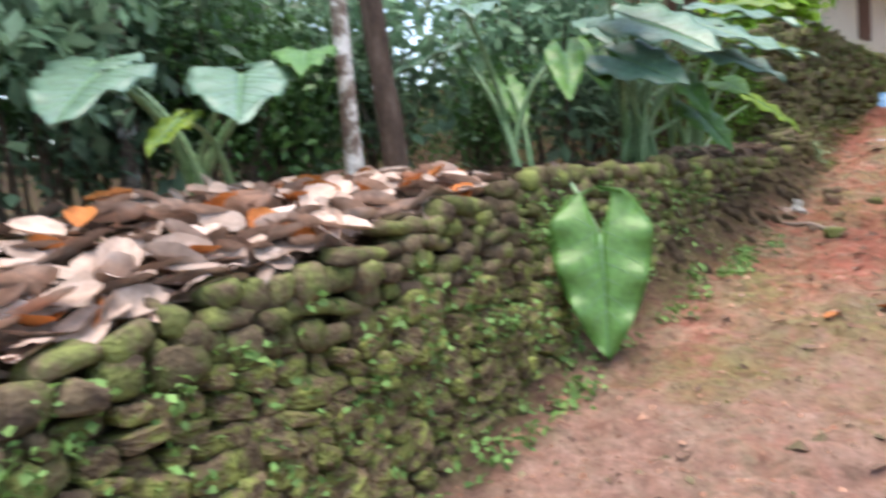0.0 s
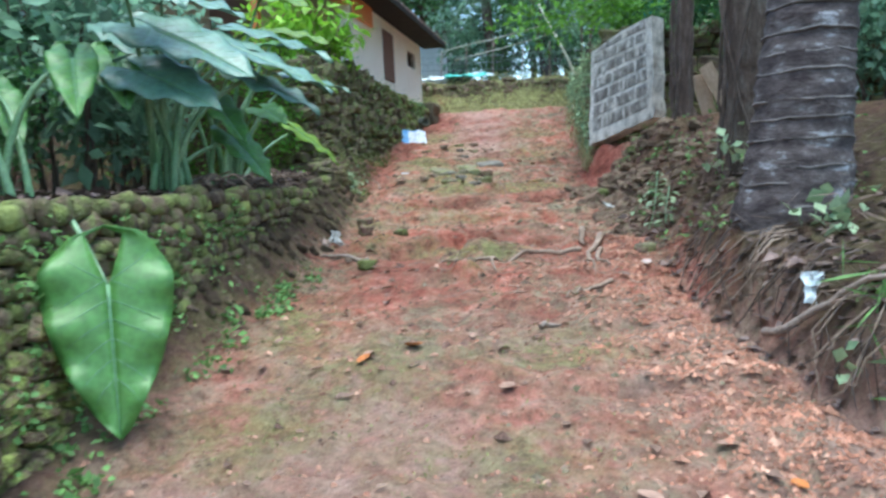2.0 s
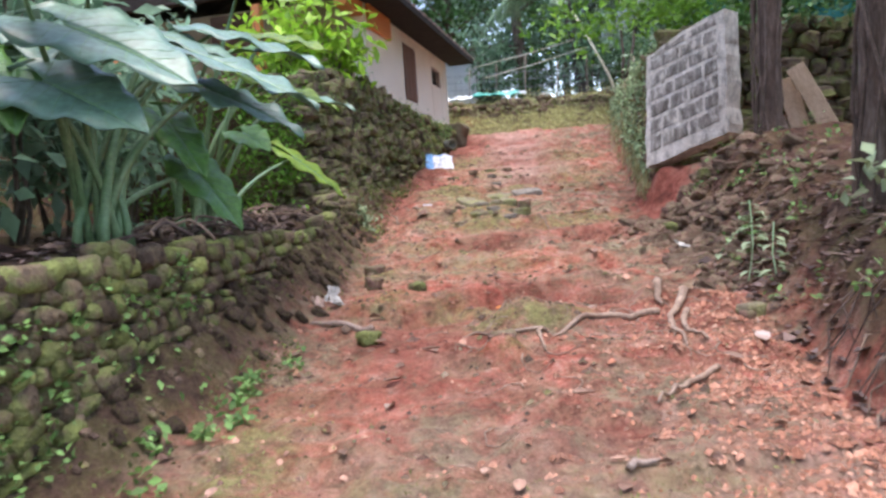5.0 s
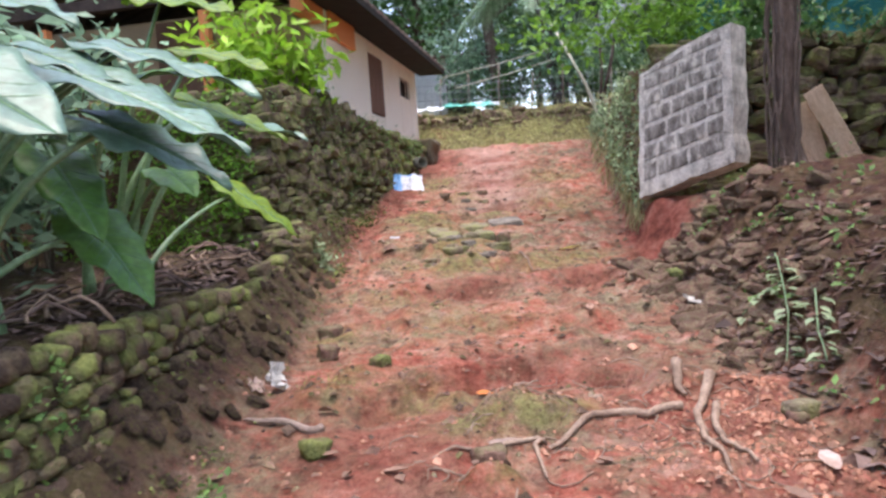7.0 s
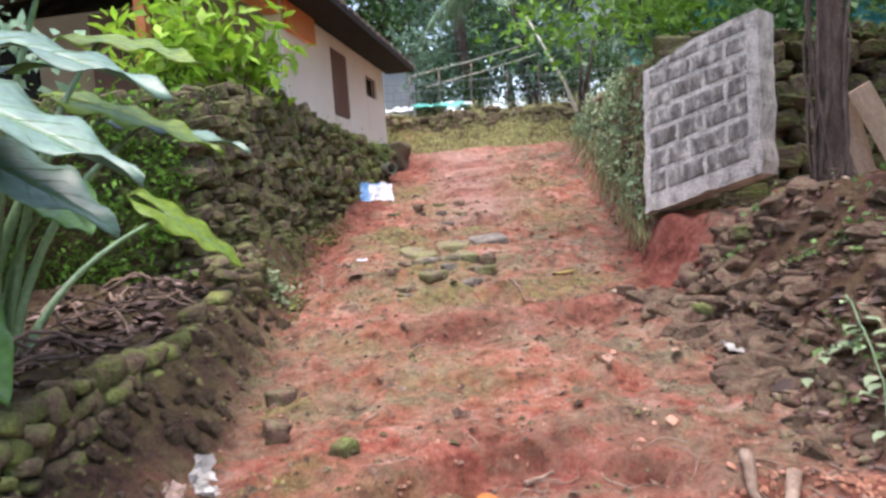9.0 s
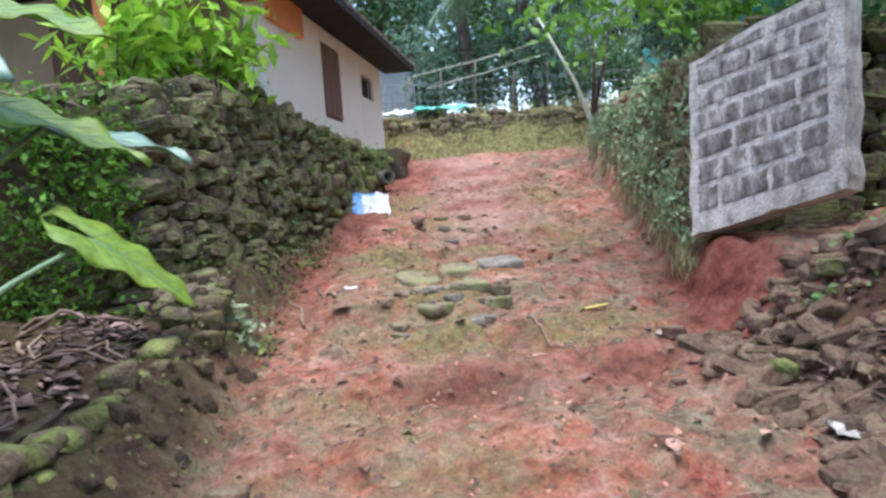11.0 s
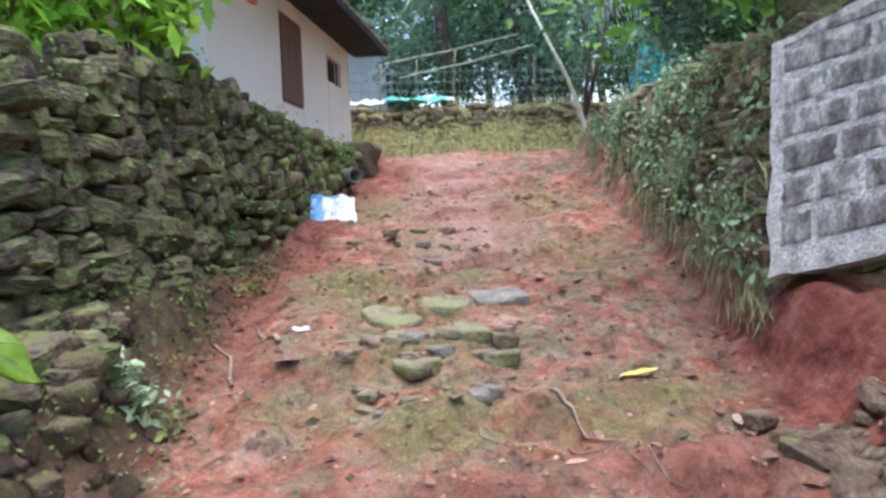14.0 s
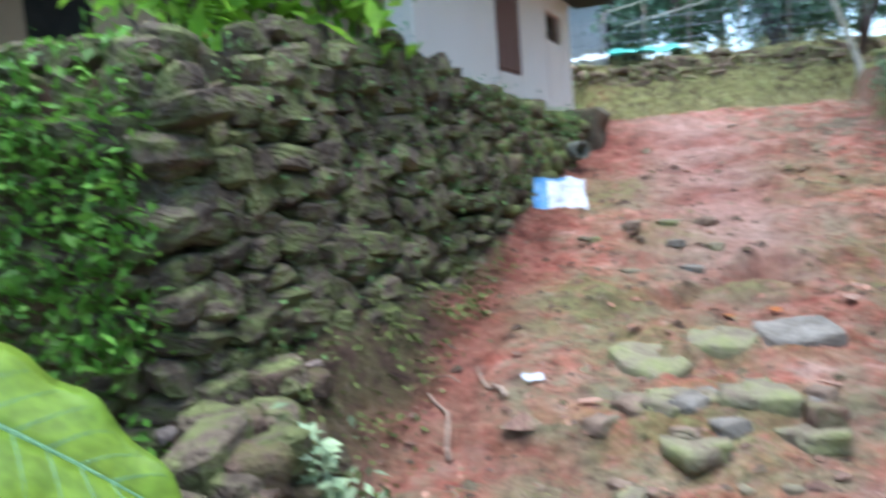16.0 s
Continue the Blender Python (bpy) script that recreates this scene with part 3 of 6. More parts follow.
for x, y, z in gv:
    wob = 0.18 * noise.noise(Vector((x * 2, y * 2, 9)))
    fl, fr = foot_left(y), foot_right(y)
    humus = smooth_step(-0.15, 0.25, fl - x + wob) + smooth_step(0.0, 0.35, x - fr + wob) * (1 - smooth_step(8.6, 9.3, y) * (1 - smooth_step(10.6, 11.2, y)))
    if y > 18.2:
        humus = max(humus, smooth_step(18.2, 19.2, y + wob))
    raw = smooth_step(8.6, 9.4, y) * (1 - smooth_step(10.6, 11.4, y)) * smooth_step(-0.3, 0.05, x - fr + wob) * (1 - smooth_step(0.35, 0.7, x - fr + wob))
    raw = max(raw, 0.8 * smooth_step(10, 11, y) * smooth_step(-0.35, -0.1, fl - x + wob) * (1 - smooth_step(0.05, 0.3, fl - x + wob)))
    raw = max(raw, 0.75 * smooth_step(-0.1, 0.25, x - fl) * smooth_step(-0.15, 0.1, fr - x) * smooth_step(5.0, 5.8, y) * (1 - smooth_step(6.9, 7.8, y)) * smooth_step(-0.25, 0.3, noise.noise(Vector((x * 1.1, y * 1.6, 21)))), 0.15 * smooth_step(6.2, 7.2, y) * (1 - smooth_step(9.2, 9.8, y)) * smooth_step(0.0, 0.3, x - fr))
    raw = max(raw, 0.8 * math.exp(-((x - 0.95) / 0.38) ** 2 - ((y - 9.45 + 0.25 * wob) / 0.28) ** 2), 0.7 * math.exp(-((x - 0.1) / 0.5) ** 2 - ((y - 9.1) / 0.25) ** 2), 0.7 * math.exp(-((x + 0.1) / 0.5) ** 2 - ((y - 15.6) / 0.7) ** 2))
    mid = math.exp(-((x - 0.45 - wob) / 0.55) ** 2) * smooth_step(11.5, 13, y) * (1 - smooth_step(16.5, 18, y))
    mid = max(mid, (1 - smooth_step(4.0, 5.4, y + wob)) * (0.3 + 0.45 * smooth_step(-0.15, 0.25, noise.noise(Vector((x * 1.4, y * 1.1, 17))))))
    raw = max(raw, 0.9 * hollow(x, y)[1]) if 4 < y < 17 else raw
    buried = min(1.0, mound_lift(x, y) / 0.05)
    raw *= 1 - buried
    lush = max(a * math.exp(-((x - mx + wob) / rx) ** 2 - ((y - my + wob) / ry) ** 2) for mx, my, rx, ry, a in MOSS)
    if y > 18.0 and -3 < x < 12:
        lush = max(lush, smooth_step(18.3, 19.1, y + wob))
    zc += [min(1, humus), raw, mid, min(1.0, max(lush, 0.75 * buried))]
zone.data.foreach_set("color", zc)


def on_ground(x, y, lift=0.0):
    return Vector((x, y, height(x, y) + lift))


# ---- stones ----
def stone_mesh(name, seed, material, chunky=0.2):
    """A roughly hewn block: skewed corners, chamfered edges, flat broken faces."""
    bm = bmesh.new()
    bmesh.ops.create_cube(bm, size=1.0)
    rng = random.Random(seed)
    for v in bm.verts:
        v.co += Vector((rng.uniform(-1.3, 0.9) * (1 if v.co.x > 0 else -1), rng.uniform(-1, 0.6) * (1 if v.co.y > 0 else -1), rng.uniform(-1.5, 0.9) * (1 if v.co.z > 0 else -1))) * chunky
    bmesh.ops.bevel(bm, geom=bm.edges[:], offset=0.15, segments=1, affect="EDGES", profile=0.5, clamp_overlap=True)
    for v in bm.verts:
        v.co += 0.045 * noise.noise_vector(v.co * 3 + Vector((seed, 0, seed)))
    bmesh.ops.triangulate(bm, faces=bm.faces[:])
    me = bpy.data.meshes.new(name)
    bm.to_mesh(me)
    bm.free()
    me.materials.append(material)
    return me


def stone_wall(name, label, line, tops, feet, course, width, depth, lean, material, joined, seed, parts_span, keep=300, rowdy=0.8, flip=1):
    """A dry-stone wall along line (plan points), course on course of stones, on an earth core."""
    rng = random.Random(seed)
    wall = new(name)
    tagged(wall, label, "stone wall", kind="structure")
    meshes = [stone_mesh("stone", seed * 50 + k, material) for k in range(9)]
    joined_v, joined_f, made = [], [], 0
    seg = [0.0]
    for p, q in zip(line, line[1:]):
        seg.append(seg[-1] + math.dist(p, q))
    total = seg[-1]

    def at(s):
        x = float(np.interp(s, seg, [p[0] for p in line]))
        y = float(np.interp(s, seg, [p[1] for p in line]))
        e = min(total, s + 0.05)
        x2 = float(np.interp(e, seg, [p[0] for p in line]))
        y2 = float(np.interp(e, seg, [p[1] for p in line]))
        if e - s < 0.01:
            x2, y2, x, y = x, y, float(np.interp(s - 0.05, seg, [p[0] for p in line])), float(np.interp(s - 0.05, seg, [p[1] for p in line]))
        return x, y, math.atan2(y2 - y, x2 - x)
    # earth core, its colour kept dark to paint the shade between the stones
    cv, cf = [], []
    steps = max(2, int(total / 0.25))
    for i in range(steps + 1):
        s = total * i / steps
        x, y, a = at(s)
        nx, ny = flip * math.sin(a), -flip * math.cos(a)
        b, t = feet(s) - 0.25, tops(s) - 0.06
        inn = depth * 0.55
        cv += [(x - nx * inn, y - ny * inn, b), (x - nx * (inn + lean * (t - b)), y - ny * (inn + lean * (t - b)), t),
               (x - nx * (inn + 0.3 + lean * (t - b)), y - ny * (inn + 0.3 + lean * (t - b)), t), (x - nx * (inn + 0.3), y - ny * (inn + 0.3), b)]
    for i in range(steps):
        for k in range(4):
            o, k2 = i * 4, (k + 1) % 4
            cf.append((o + k, o + 4 + k, o + 4 + k2, o + k2))
    cf += [(0, 1, 2, 3), tuple(steps * 4 + k for k in (3, 2, 1, 0))]
    ob_from("core", cv, cf, M_CORE, wall, "earth packed behind the stones, darkened for the shade in the gaps", smooth=False)
    low = min(feet(total * i / 40) for i in range(41)) - 0.12
    high = max(tops(total * i / 40) for i in range(41))
    z, row = low, 0
    while z < high:
        hgt = course * rng.uniform(0.75, 1.3)
        s = rng.uniform(-width, 0)
        while s < total:
            w = width * rng.uniform(0.55, 1.5)
            m = min(total, max(0.0, s + w / 2))
            zz = z + rowdy * course * (noise.noise(Vector((m * 1.1, z * 1.5, seed))) + 0.6 * noise.noise(Vector((m * 5, z * 4, seed))))
            if feet(m) - 0.14 < zz + hgt / 2 < tops(m):
                x, y, a = at(m)
                nx, ny = flip * math.sin(a), -flip * math.cos(a)
                back = lean * (zz - feet(m)) - rng.uniform(-0.14, 0.14) * depth
                scl = (w * rng.uniform(0.98, 1.18), depth * rng.uniform(0.9, 1.4), hgt * rng.uniform(0.9, 1.45))
                mm = Matrix.Translation((x - nx * back, y - ny * back, zz + hgt / 2)) @ pose(0, 0, 0, rng.uniform(-10, 10), rng.gauss(0, 11), math.degrees(a) + rng.uniform(-9, 9)) @ Matrix.Diagonal((*scl, 1))
                me = rng.choice(meshes)
                if parts_span[0] <= m <= parts_span[1] and made < keep:
                    st = new("stone", me)
                    st.parent = wall
                    st.matrix_basis = mm
                    made += 1
                else:
                    o = len(joined_v)
                    joined_v += [mm @ v.co for v in me.vertices]
                    joined_f += [tuple(i + o for i in p.vertices) for p in me.polygons]
            s += w
        z += hgt
        row += 1
    if joined_v:
        rest = ob_from("stonework", joined_v, joined_f, joined, wall)
        tagged(rest, kind="stuff")
    return wall


# ---- low wall beside the path ----
LOW = [(face_left(y), y) for y in np.arange(-2.0, 9.9, 0.5)]
stone_wall("wall_low", "low dry-stone wall of small mossy rubble beside the path", LOW[::-1],
           lambda s: terrace_left(9.5 - s) + 0.03, lambda s: path_z(9.5 - s) + 0.05, 0.075, 0.115, 0.13, 0.14, M_STONE, M_STONE_JOINED, 3, (5.4, 8.6), flip=-1)
# ---- high retaining wall under the house ----
HIGH = [(-0.62, 15.7), (-1.05, 13.7), (-1.42, 12.0), (-1.68, 10.85), (-1.86, 10.1)]
stone_wall("wall_high", "high dry-stone retaining wall, dark and mossy", HIGH,
           lambda s: wall_top(15.7 - s * 0.975), lambda s: path_z(15.7 - s * 0.975) + lerp_on(15.7 - s * 0.975, (10, 10.8, 12, 14), (0.25, 0.42, 0.1, 0.06)), 0.105, 0.165, 0.2, 0.1, M_STONE_DARK, M_STONE_JOINED, 5, (2.6, 5.8), rowdy=1.1, flip=-1)
stone_wall("wall_high_return", "overgrown return of the high dry-stone wall above the terrace", [(-1.88, 10.05), (-3.2, 10.25), (-6.5, 10.7)],
           lambda s: 3.22, lambda s: 1.7, 0.11, 0.24, 0.2, 0.08, M_STONE_DARK, M_STONE_JOINED, 7, (0.0, 1.6), flip=-1)
# ---- right side walls ----
RIGHT = [(1.86, 10.45), (2.05, 12.3), (2.2, 14.0), (2.5, 15.8), (2.9, 17.2)]
stone_wall("wall_right", "creeper-covered stone wall along the upper path", RIGHT,
           lambda s: 3.3 + 0.02 * s, lambda s: path_z(10.4 + s) + 0.12, 0.12, 0.21, 0.2, 0.12, M_STONE_LIGHT, M_STONE_LIGHT_JOINED, 9, (0.0, 3.5), flip=-1)
stone_wall("wall_right_return", "rough dry-stone wall behind the vine-hung tree", [(2.0, 10.42), (3.2, 10.36), (6.5, 10.3)],
           lambda s: 3.45, lambda s: 2.0, 0.13, 0.25, 0.22, 0.06, M_STONE_DARK, M_STONE_JOINED, 11, (0.0, 2.5))
stone_wall("wall_far", "low mossy rubble wall across the head of the path", [(-1.2, 19.75), (2.0, 19.85), (5.0, 19.7), (9.0, 19.0)],
           lambda s: 4.02 + 0.1 * noise.noise(Vector((s * 1.3, 0, 0))), lambda s: 3.5, 0.11, 0.22, 0.2, 0.12, M_STONE_LIGHT, M_STONE_LIGHT_JOINED, 13, (0.8, 4.6))


# ---- house ----
HD = Vector((0.17, 0.985, 0)).normalized()
HN = Vector((HD.y, -HD.x, 0))
H0 = Vector((-1.36, 14.1, 0))


def house_pose(along, out, z):
    """Local frame of the side wall: x along it, y into the house, z up; origin at along/out/z."""
    p = H0 + HD * (along - 14.1) / HD.y + HN * out
    return Matrix.Translation((p.x, p.y, z)) @ Matrix.Rotation(math.atan2(HD.y, HD.x), 4, "Z")


def placed_box(name, size, along, out, z, material, parent, label="", bevel=0.006):
    """A bevelled box whose middle is at along, out and z."""
    return part(name, box_bm(*size, bevel=bevel), material, parent, label, m=house_pose(along, out, z))


house = tagged(new("house"), "cream plastered bungalow with brown shutter and dark eaves", "house")
T = 0.2
# side wall in pieces round its two openings
L0, L1 = 12.75, 17.85
wb, wt = 2.7, 4.92
wy0, wy1, wz0, wz1 = 14.66, 15.40, 3.50, 4.45
sy0, sy1, sz0, sz1 = 16.58, 17.30, 4.02, 4.36
for name, a0, a1, z0, z1 in (("wall", L0, wy0, wb, wt), ("wall", wy1, sy0, wb, wt), ("wall", sy1, L1, wb, wt), ("wall", wy0, wy1, wb, wz0), ("wall", wy0, wy1, wz1, wt), ("wall", sy0, sy1, wb, sz0), ("wall", sy0, sy1, sz1, wt)):
    placed_box(name, (a1 - a0, T, z1 - z0), (a0 + a1) / 2, -T / 2, (z0 + z1) / 2, M_PLASTER, house, bevel=0)
window = part("window", box_bm(wy1 - wy0 - 0.01, 0.05, wz1 - wz0 - 0.01, 0.004), M_SHUTTER, house, "closed brown wooden shutter", m=house_pose((wy0 + wy1) / 2, -0.03, (wz0 + wz1) / 2))
for k in range(3):
    part("board", box_bm((wy1 - wy0) / 3 - 0.015, 0.02, wz1 - wz0 - 0.06, 0.004), M_SHUTTER, window, m=Matrix.Translation((-(wy1 - wy0) / 3 + k * (wy1 - wy0) / 3, -0.034, 0)))
vent = part("vent_window", box_bm(sy1 - sy0 - 0.01, 0.03, sz1 - sz0 - 0.01, 0.003), M_DARK, house, "small dark barred window", m=house_pose((sy0 + sy1) / 2, -0.12, (sz0 + sz1) / 2))
for k in range(4):
    part("bar", box_bm(0.02, 0.02, sz1 - sz0 - 0.02, 0.003), M_TIMBER, vent, m=Matrix.Translation((-0.26 + k * 0.17, -0.09, 0)))
# end walls and back wall
placed_box("wall", (T, 5.0, wt - wb), L1 - T / 2, -T - 2.5, (wb + wt) / 2, M_PLASTER, house, bevel=0)
placed_box("wall", (T, 5.0, wt - wb), L0 + 0.75, -T - 2.5, (wb + wt) / 2, M_PORCH, house, "porch wall in a darker tan that holds its shade", bevel=0)
placed_box("wall", (L1 - L0, T, 2.2), (L0 + L1) / 2, -5.3, 3.8, M_PLASTER, house, bevel=0)
door = placed_box("door", (0.05, 0.85, 1.85), L0 + 0.62, -2.3, 3.95, M_SHUTTER, house, "brown plank door in the porch")
placed_box("window", (0.06, 0.8, 0.8), L0 + 0.62, -3.9, 4.2, M_DARK, house, "dark porch window")
# porch
placed_box("beam", (0.12, 5.0, 0.16), L0 - 0.55, -2.6, 4.85, M_TIMBER, house, "dark timber porch beam")
placed_box("beam", (1.0, 0.18, 0.42), L0 - 0.15, -0.1, 4.66, M_ORANGE, house, "orange painted beam end")
placed_box("post", (0.12, 0.12, 1.75), L0 - 0.55, -1.35, 3.75, M_ORANGE, house, "orange painted porch post")
placed_box("post", (0.12, 0.12, 1.75), L0 - 0.55, -3.6, 3.75, M_ORANGE, house, "orange painted porch post")
placed_box("plinth", (1.6, 5.0, 0.3), L0 - 0.05, -2.7, 3.1, M_CEMENT, house, "grey porch plinth")
# roof: one slope of corrugated sheet rising from the eave, the other falling beyond
roof_v, roof_f = [], []
N = 70
for i in range(N + 1):
    a = 11.7 + (18.4 - 11.7) * i / N
    rip = 0.018 * math.sin(i * 1.9)
    for out, z in ((0.52, 4.74), (-1.2, 5.46), (-2.7, 6.08), (-5.9, 4.74)):
        p = house_pose(a, out, z + rip).translation
        roof_v.append(p)
    for out, z in ((-5.9, 4.70), (-2.7, 6.04), (-1.2, 5.42), (0.52, 4.70)):
        roof_v.append(house_pose(a, out, z + rip).translation)
for i in range(N):
    for k in range(8):
        k2 = (k + 1) % 8
        roof_f.append((i * 8 + k, (i + 1) * 8 + k, (i + 1) * 8 + k2, i * 8 + k2))
roof_f += [tuple(range(8)), tuple(N * 8 + 7 - k for k in range(8))]
ob_from("roof", roof_v, roof_f, M_ROOF, house, "weathered brown corrugated sheet roof", smooth=False)
# flat sheet and board coloured near-black to stand in for the eave's shade
placed_box("soffit", (6.5, 0.5, 0.02), 15.05, 0.25, 4.63, M_DARK, house, "near-black sheet standing in for the shade under the eave", bevel=0)
placed_box("fascia", (6.6, 0.03, 0.10), 15.05, 0.50, 4.66, M_DARK, house, "timber eaves board coloured near-black for its shade")
placed_box("band", (1.05, 0.05, 0.34), 13.35, 0.03, 4.46, M_ORANGE, house, "orange painted band below the eave")
for k in range(9):
    a = 12.0 + k * 0.76
    v, f = tube([house_pose(a, 0.48, 4.66).translation, house_pose(a, -2.6, 5.96).translation], [0.04, 0.04], 4)
    ob_from("rafter", v, f, M_TIMBER, house, smooth=False)
for out, z in ((0.3, 4.70), (-0.05, 4.86)):
    placed_box("purlin", (6.5, 0.07, 0.07), 15.05, out, z, M_TIMBER, house)

# ---- pale outhouse glimpsed through the trees ----
shed = tagged(new("outhouse"), "pale whitewashed outhouse behind the far trees", "outhouse")
part("wall", box_bm(2.6, 2.0, 2.4, 0.01), M_WHITEWASH, shed, m=pose(-0.6, 27.6, 5.4))
part("roof", box_bm(3.0, 2.5, 0.1, 0.02), M_ROOF, shed, "brown sheet roof", m=pose(-0.6, 27.5, 6.68, 6, 0, 0))
part("door", box_bm(0.7, 0.05, 1.5, 0.01), M_DARK, shed, "dark doorway", m=pose(0.2, 26.58, 5.0))
# ---- cement block and drain pipe at the end of the high wall ----
tagged(part("cement_block", box_bm(0.36, 0.6, 0.42, 0.05, 0.09, 2, 3), M_CEMENT, m=pose(-0.52, 15.9, 2.92, 0, 0, -12)), "mossy cement block closing the stone wall", "cement block")
pv, pf = [], []
for r, y in ((0.085, 0), (0.085, 0.5), (0.07, 0.5), (0.07, 0.0)):
    pv += [(r * math.cos(2 * math.pi * k / 20), y, r * math.sin(2 * math.pi * k / 20)) for k in range(20)]
for ring in range(4):
    for k in range(20):
        a, b = ring * 20, ((ring + 1) % 4) * 20
        pf.append((a + k, a + (k + 1) % 20, b + (k + 1) % 20, b + k))
pipe = tagged(ob_from("drain_pipe", pv, pf, M_PVC, m=pose(-0.55, 14.80, 2.71, 0, 0, 32)), "short grey drain pipe in the stone wall", "pipe")
# black plate added in the bore in place of the shade there
part("bung", box_bm(0.12, 0.01, 0.12, 0), M_DARK, pipe, "near-black plate for the shade inside the pipe", m=pose(0, 0.3, 0))


# ---- broken panel of block masonry leaning on the bank ----
def masonry_panel():
    bl, br = Vector((1.70, 10.30, 1.95)), Vector((2.32, 9.46, 2.22))
    tl, tr = Vector((1.80, 10.42, 3.24)), Vector((2.30, 9.36, 3.36))
    panel = tagged(new("masonry_panel"), "broken panel of grey concrete blocks leaning against the bank", "masonry panel")

    def at(u, v, d=0.0):
        p = bl.lerp(br, u).lerp(tl.lerp(tr, u), v)
        nrm = (br - bl).cross(tl - bl).normalized()
        return p + nrm * d
    n = 14
    vs, fs = [], []

    def ragged(u, v):
        uu = u + (0.03 * noise.noise(Vector((v * 6, 1, 0))) if 0 < v < 1 else 0)
        vv = v
        if v >= 1:
            vv = 1 - 0.10 * (1 - u) ** 3 * 1.0 + 0.012 * noise.noise(Vector((u * 9, 2, 0)))
        if v <= 0:
            vv = 0.02 * noise.noise(Vector((u * 8, 5, 0)))
        return uu, vv
    for d in (0.0, -0.2):
        for j in range(n + 1):
            for i in range(n + 1):
                u, v = ragged(i / n, j / n)
                vs.append(at(u, v, d + 0.004 * noise.noise(Vector((i, j, d * 9)) * 0.7)))
    S = (n + 1) * (n + 1)
    for j in range(n):
        for i in range(n):
            a = j * (n + 1) + i
            fs.append((a, a + 1, a + n + 2, a + n + 1))
            fs.append((S + a, S + a + n + 1, S + a + n + 2, S + a + 1))
    ring = [i for i in range(n + 1)] + [j * (n + 1) + n for j in range(1, n + 1)] + [n * (n + 1) + i for i in range(n - 1, -1, -1)] + [j * (n + 1) for j in range(n - 1, 0, -1)]
    for a, b in zip(ring, ring[1:] + ring[:1]):
        fs.append((b, a, S + a, S + b))
    ob_from("mortar", vs, fs, M_MORTAR, panel, "pale mortar bed with rough edges", smooth=False)
    rng = random.Random(4)
    courses = [0.10, 0.245, 0.385, 0.52, 0.65, 0.775, 0.89, 0.985]
    for c in range(7):
        v0, v1 = courses[c] + 0.015, courses[c + 1] - 0.015
        cutsat = [0.05, 0.22 + 0.05 * (c % 3), 0.56, 0.92] if c % 2 == 0 else [0.05, 0.38 + 0.04 * (c % 3), 0.74, 0.92]
        for u0, u1 in zip(cutsat, cutsat[1:]):
            bv = []
            a0, a1 = u0 + 0.015, u1 - 0.015
            top0, top1 = v1, v1
            if c == 6:
                top0, top1 = v1 - 0.10 * (1 - a0) ** 3, v1 - 0.10 * (1 - a1) ** 3
            m = 8
            for j in range(m + 1):
                for i in range(m + 1):
                    u = a0 + (a1 - a0) * i / m
                    t1 = top0 + (top1 - top0) * i / m
                    v = v0 + (t1 - v0) * j / m
                    inner = 0 < i < m and 0 < j < m
                    du, dv = 0.012 * noise.noise(Vector((u * 34, v * 34, 1))), 0.010 * noise.noise(Vector((u * 34, v * 34, 7)))
                    bv.append(at(u + du, v + dv, (0.006 if inner else 0.002) + 0.003 * noise.noise(Vector((u * 26, v * 26, 3)))))
            bf = [(j * (m + 1) + i, j * (m + 1) + i + 1, (j + 1) * (m + 1) + i + 1, (j + 1) * (m + 1) + i) for j in range(m) for i in range(m)]
            ob_from("block", bv, bf, M_BLOCK, panel, smooth=False)


masonry_panel()


# ---- trunks ----
def trunk_thing(name, label, points, radii, material, sides=14, rough=0.15, seed=0, category="tree", rings=0.0):
    th = tagged(new(name), label, category)
    pts = [Vector(p) for p in points]
    dense, rad = [], []
    for (p, q), (r, s) in zip(zip(pts, pts[1:]), zip(radii, radii[1:])):
        n = max(2, int((q - p).length / 0.05)) if rings else 8
        for i in range(n):
            dense.append(p.lerp(q, i / n))
            rr = r + (s - r) * i / n
            if rings:
                h = dense[-1].z
                ph = (h / 0.13 + 0.3 * math.sin(h * 7)) % 1.0
                rr *= 1 + rings * (0.5 - ph)
            rad.append(rr)
    dense.append(pts[-1])
    rad.append(radii[-1])
    v, f = tube(dense, rad, sides, seed, rough)
    ob_from("trunk", v, f, material, th)
    return th


palm = trunk_thing("coconut_palm", "coconut palm with a swollen ringed grey trunk on the bank", [(1.95, 5.0, 0.95), (1.96, 5.0, 1.3), (2.0, 5.02, 1.7), (2.10, 5.05, 2.6), (2.3, 5.1, 5.0), (2.6, 5.1, 9.0)], [0.38, 0.34, 0.285, 0.235, 0.19, 0.16], M_PALM, 20, 0.07, 1, "palm tree", rings=0.07)
scar_path = [Vector(p) for p in ((1.96, 5.0, 1.3), (2.0, 5.02, 1.7), (2.10, 5.05, 2.6), (2.3, 5.1, 5.0))]
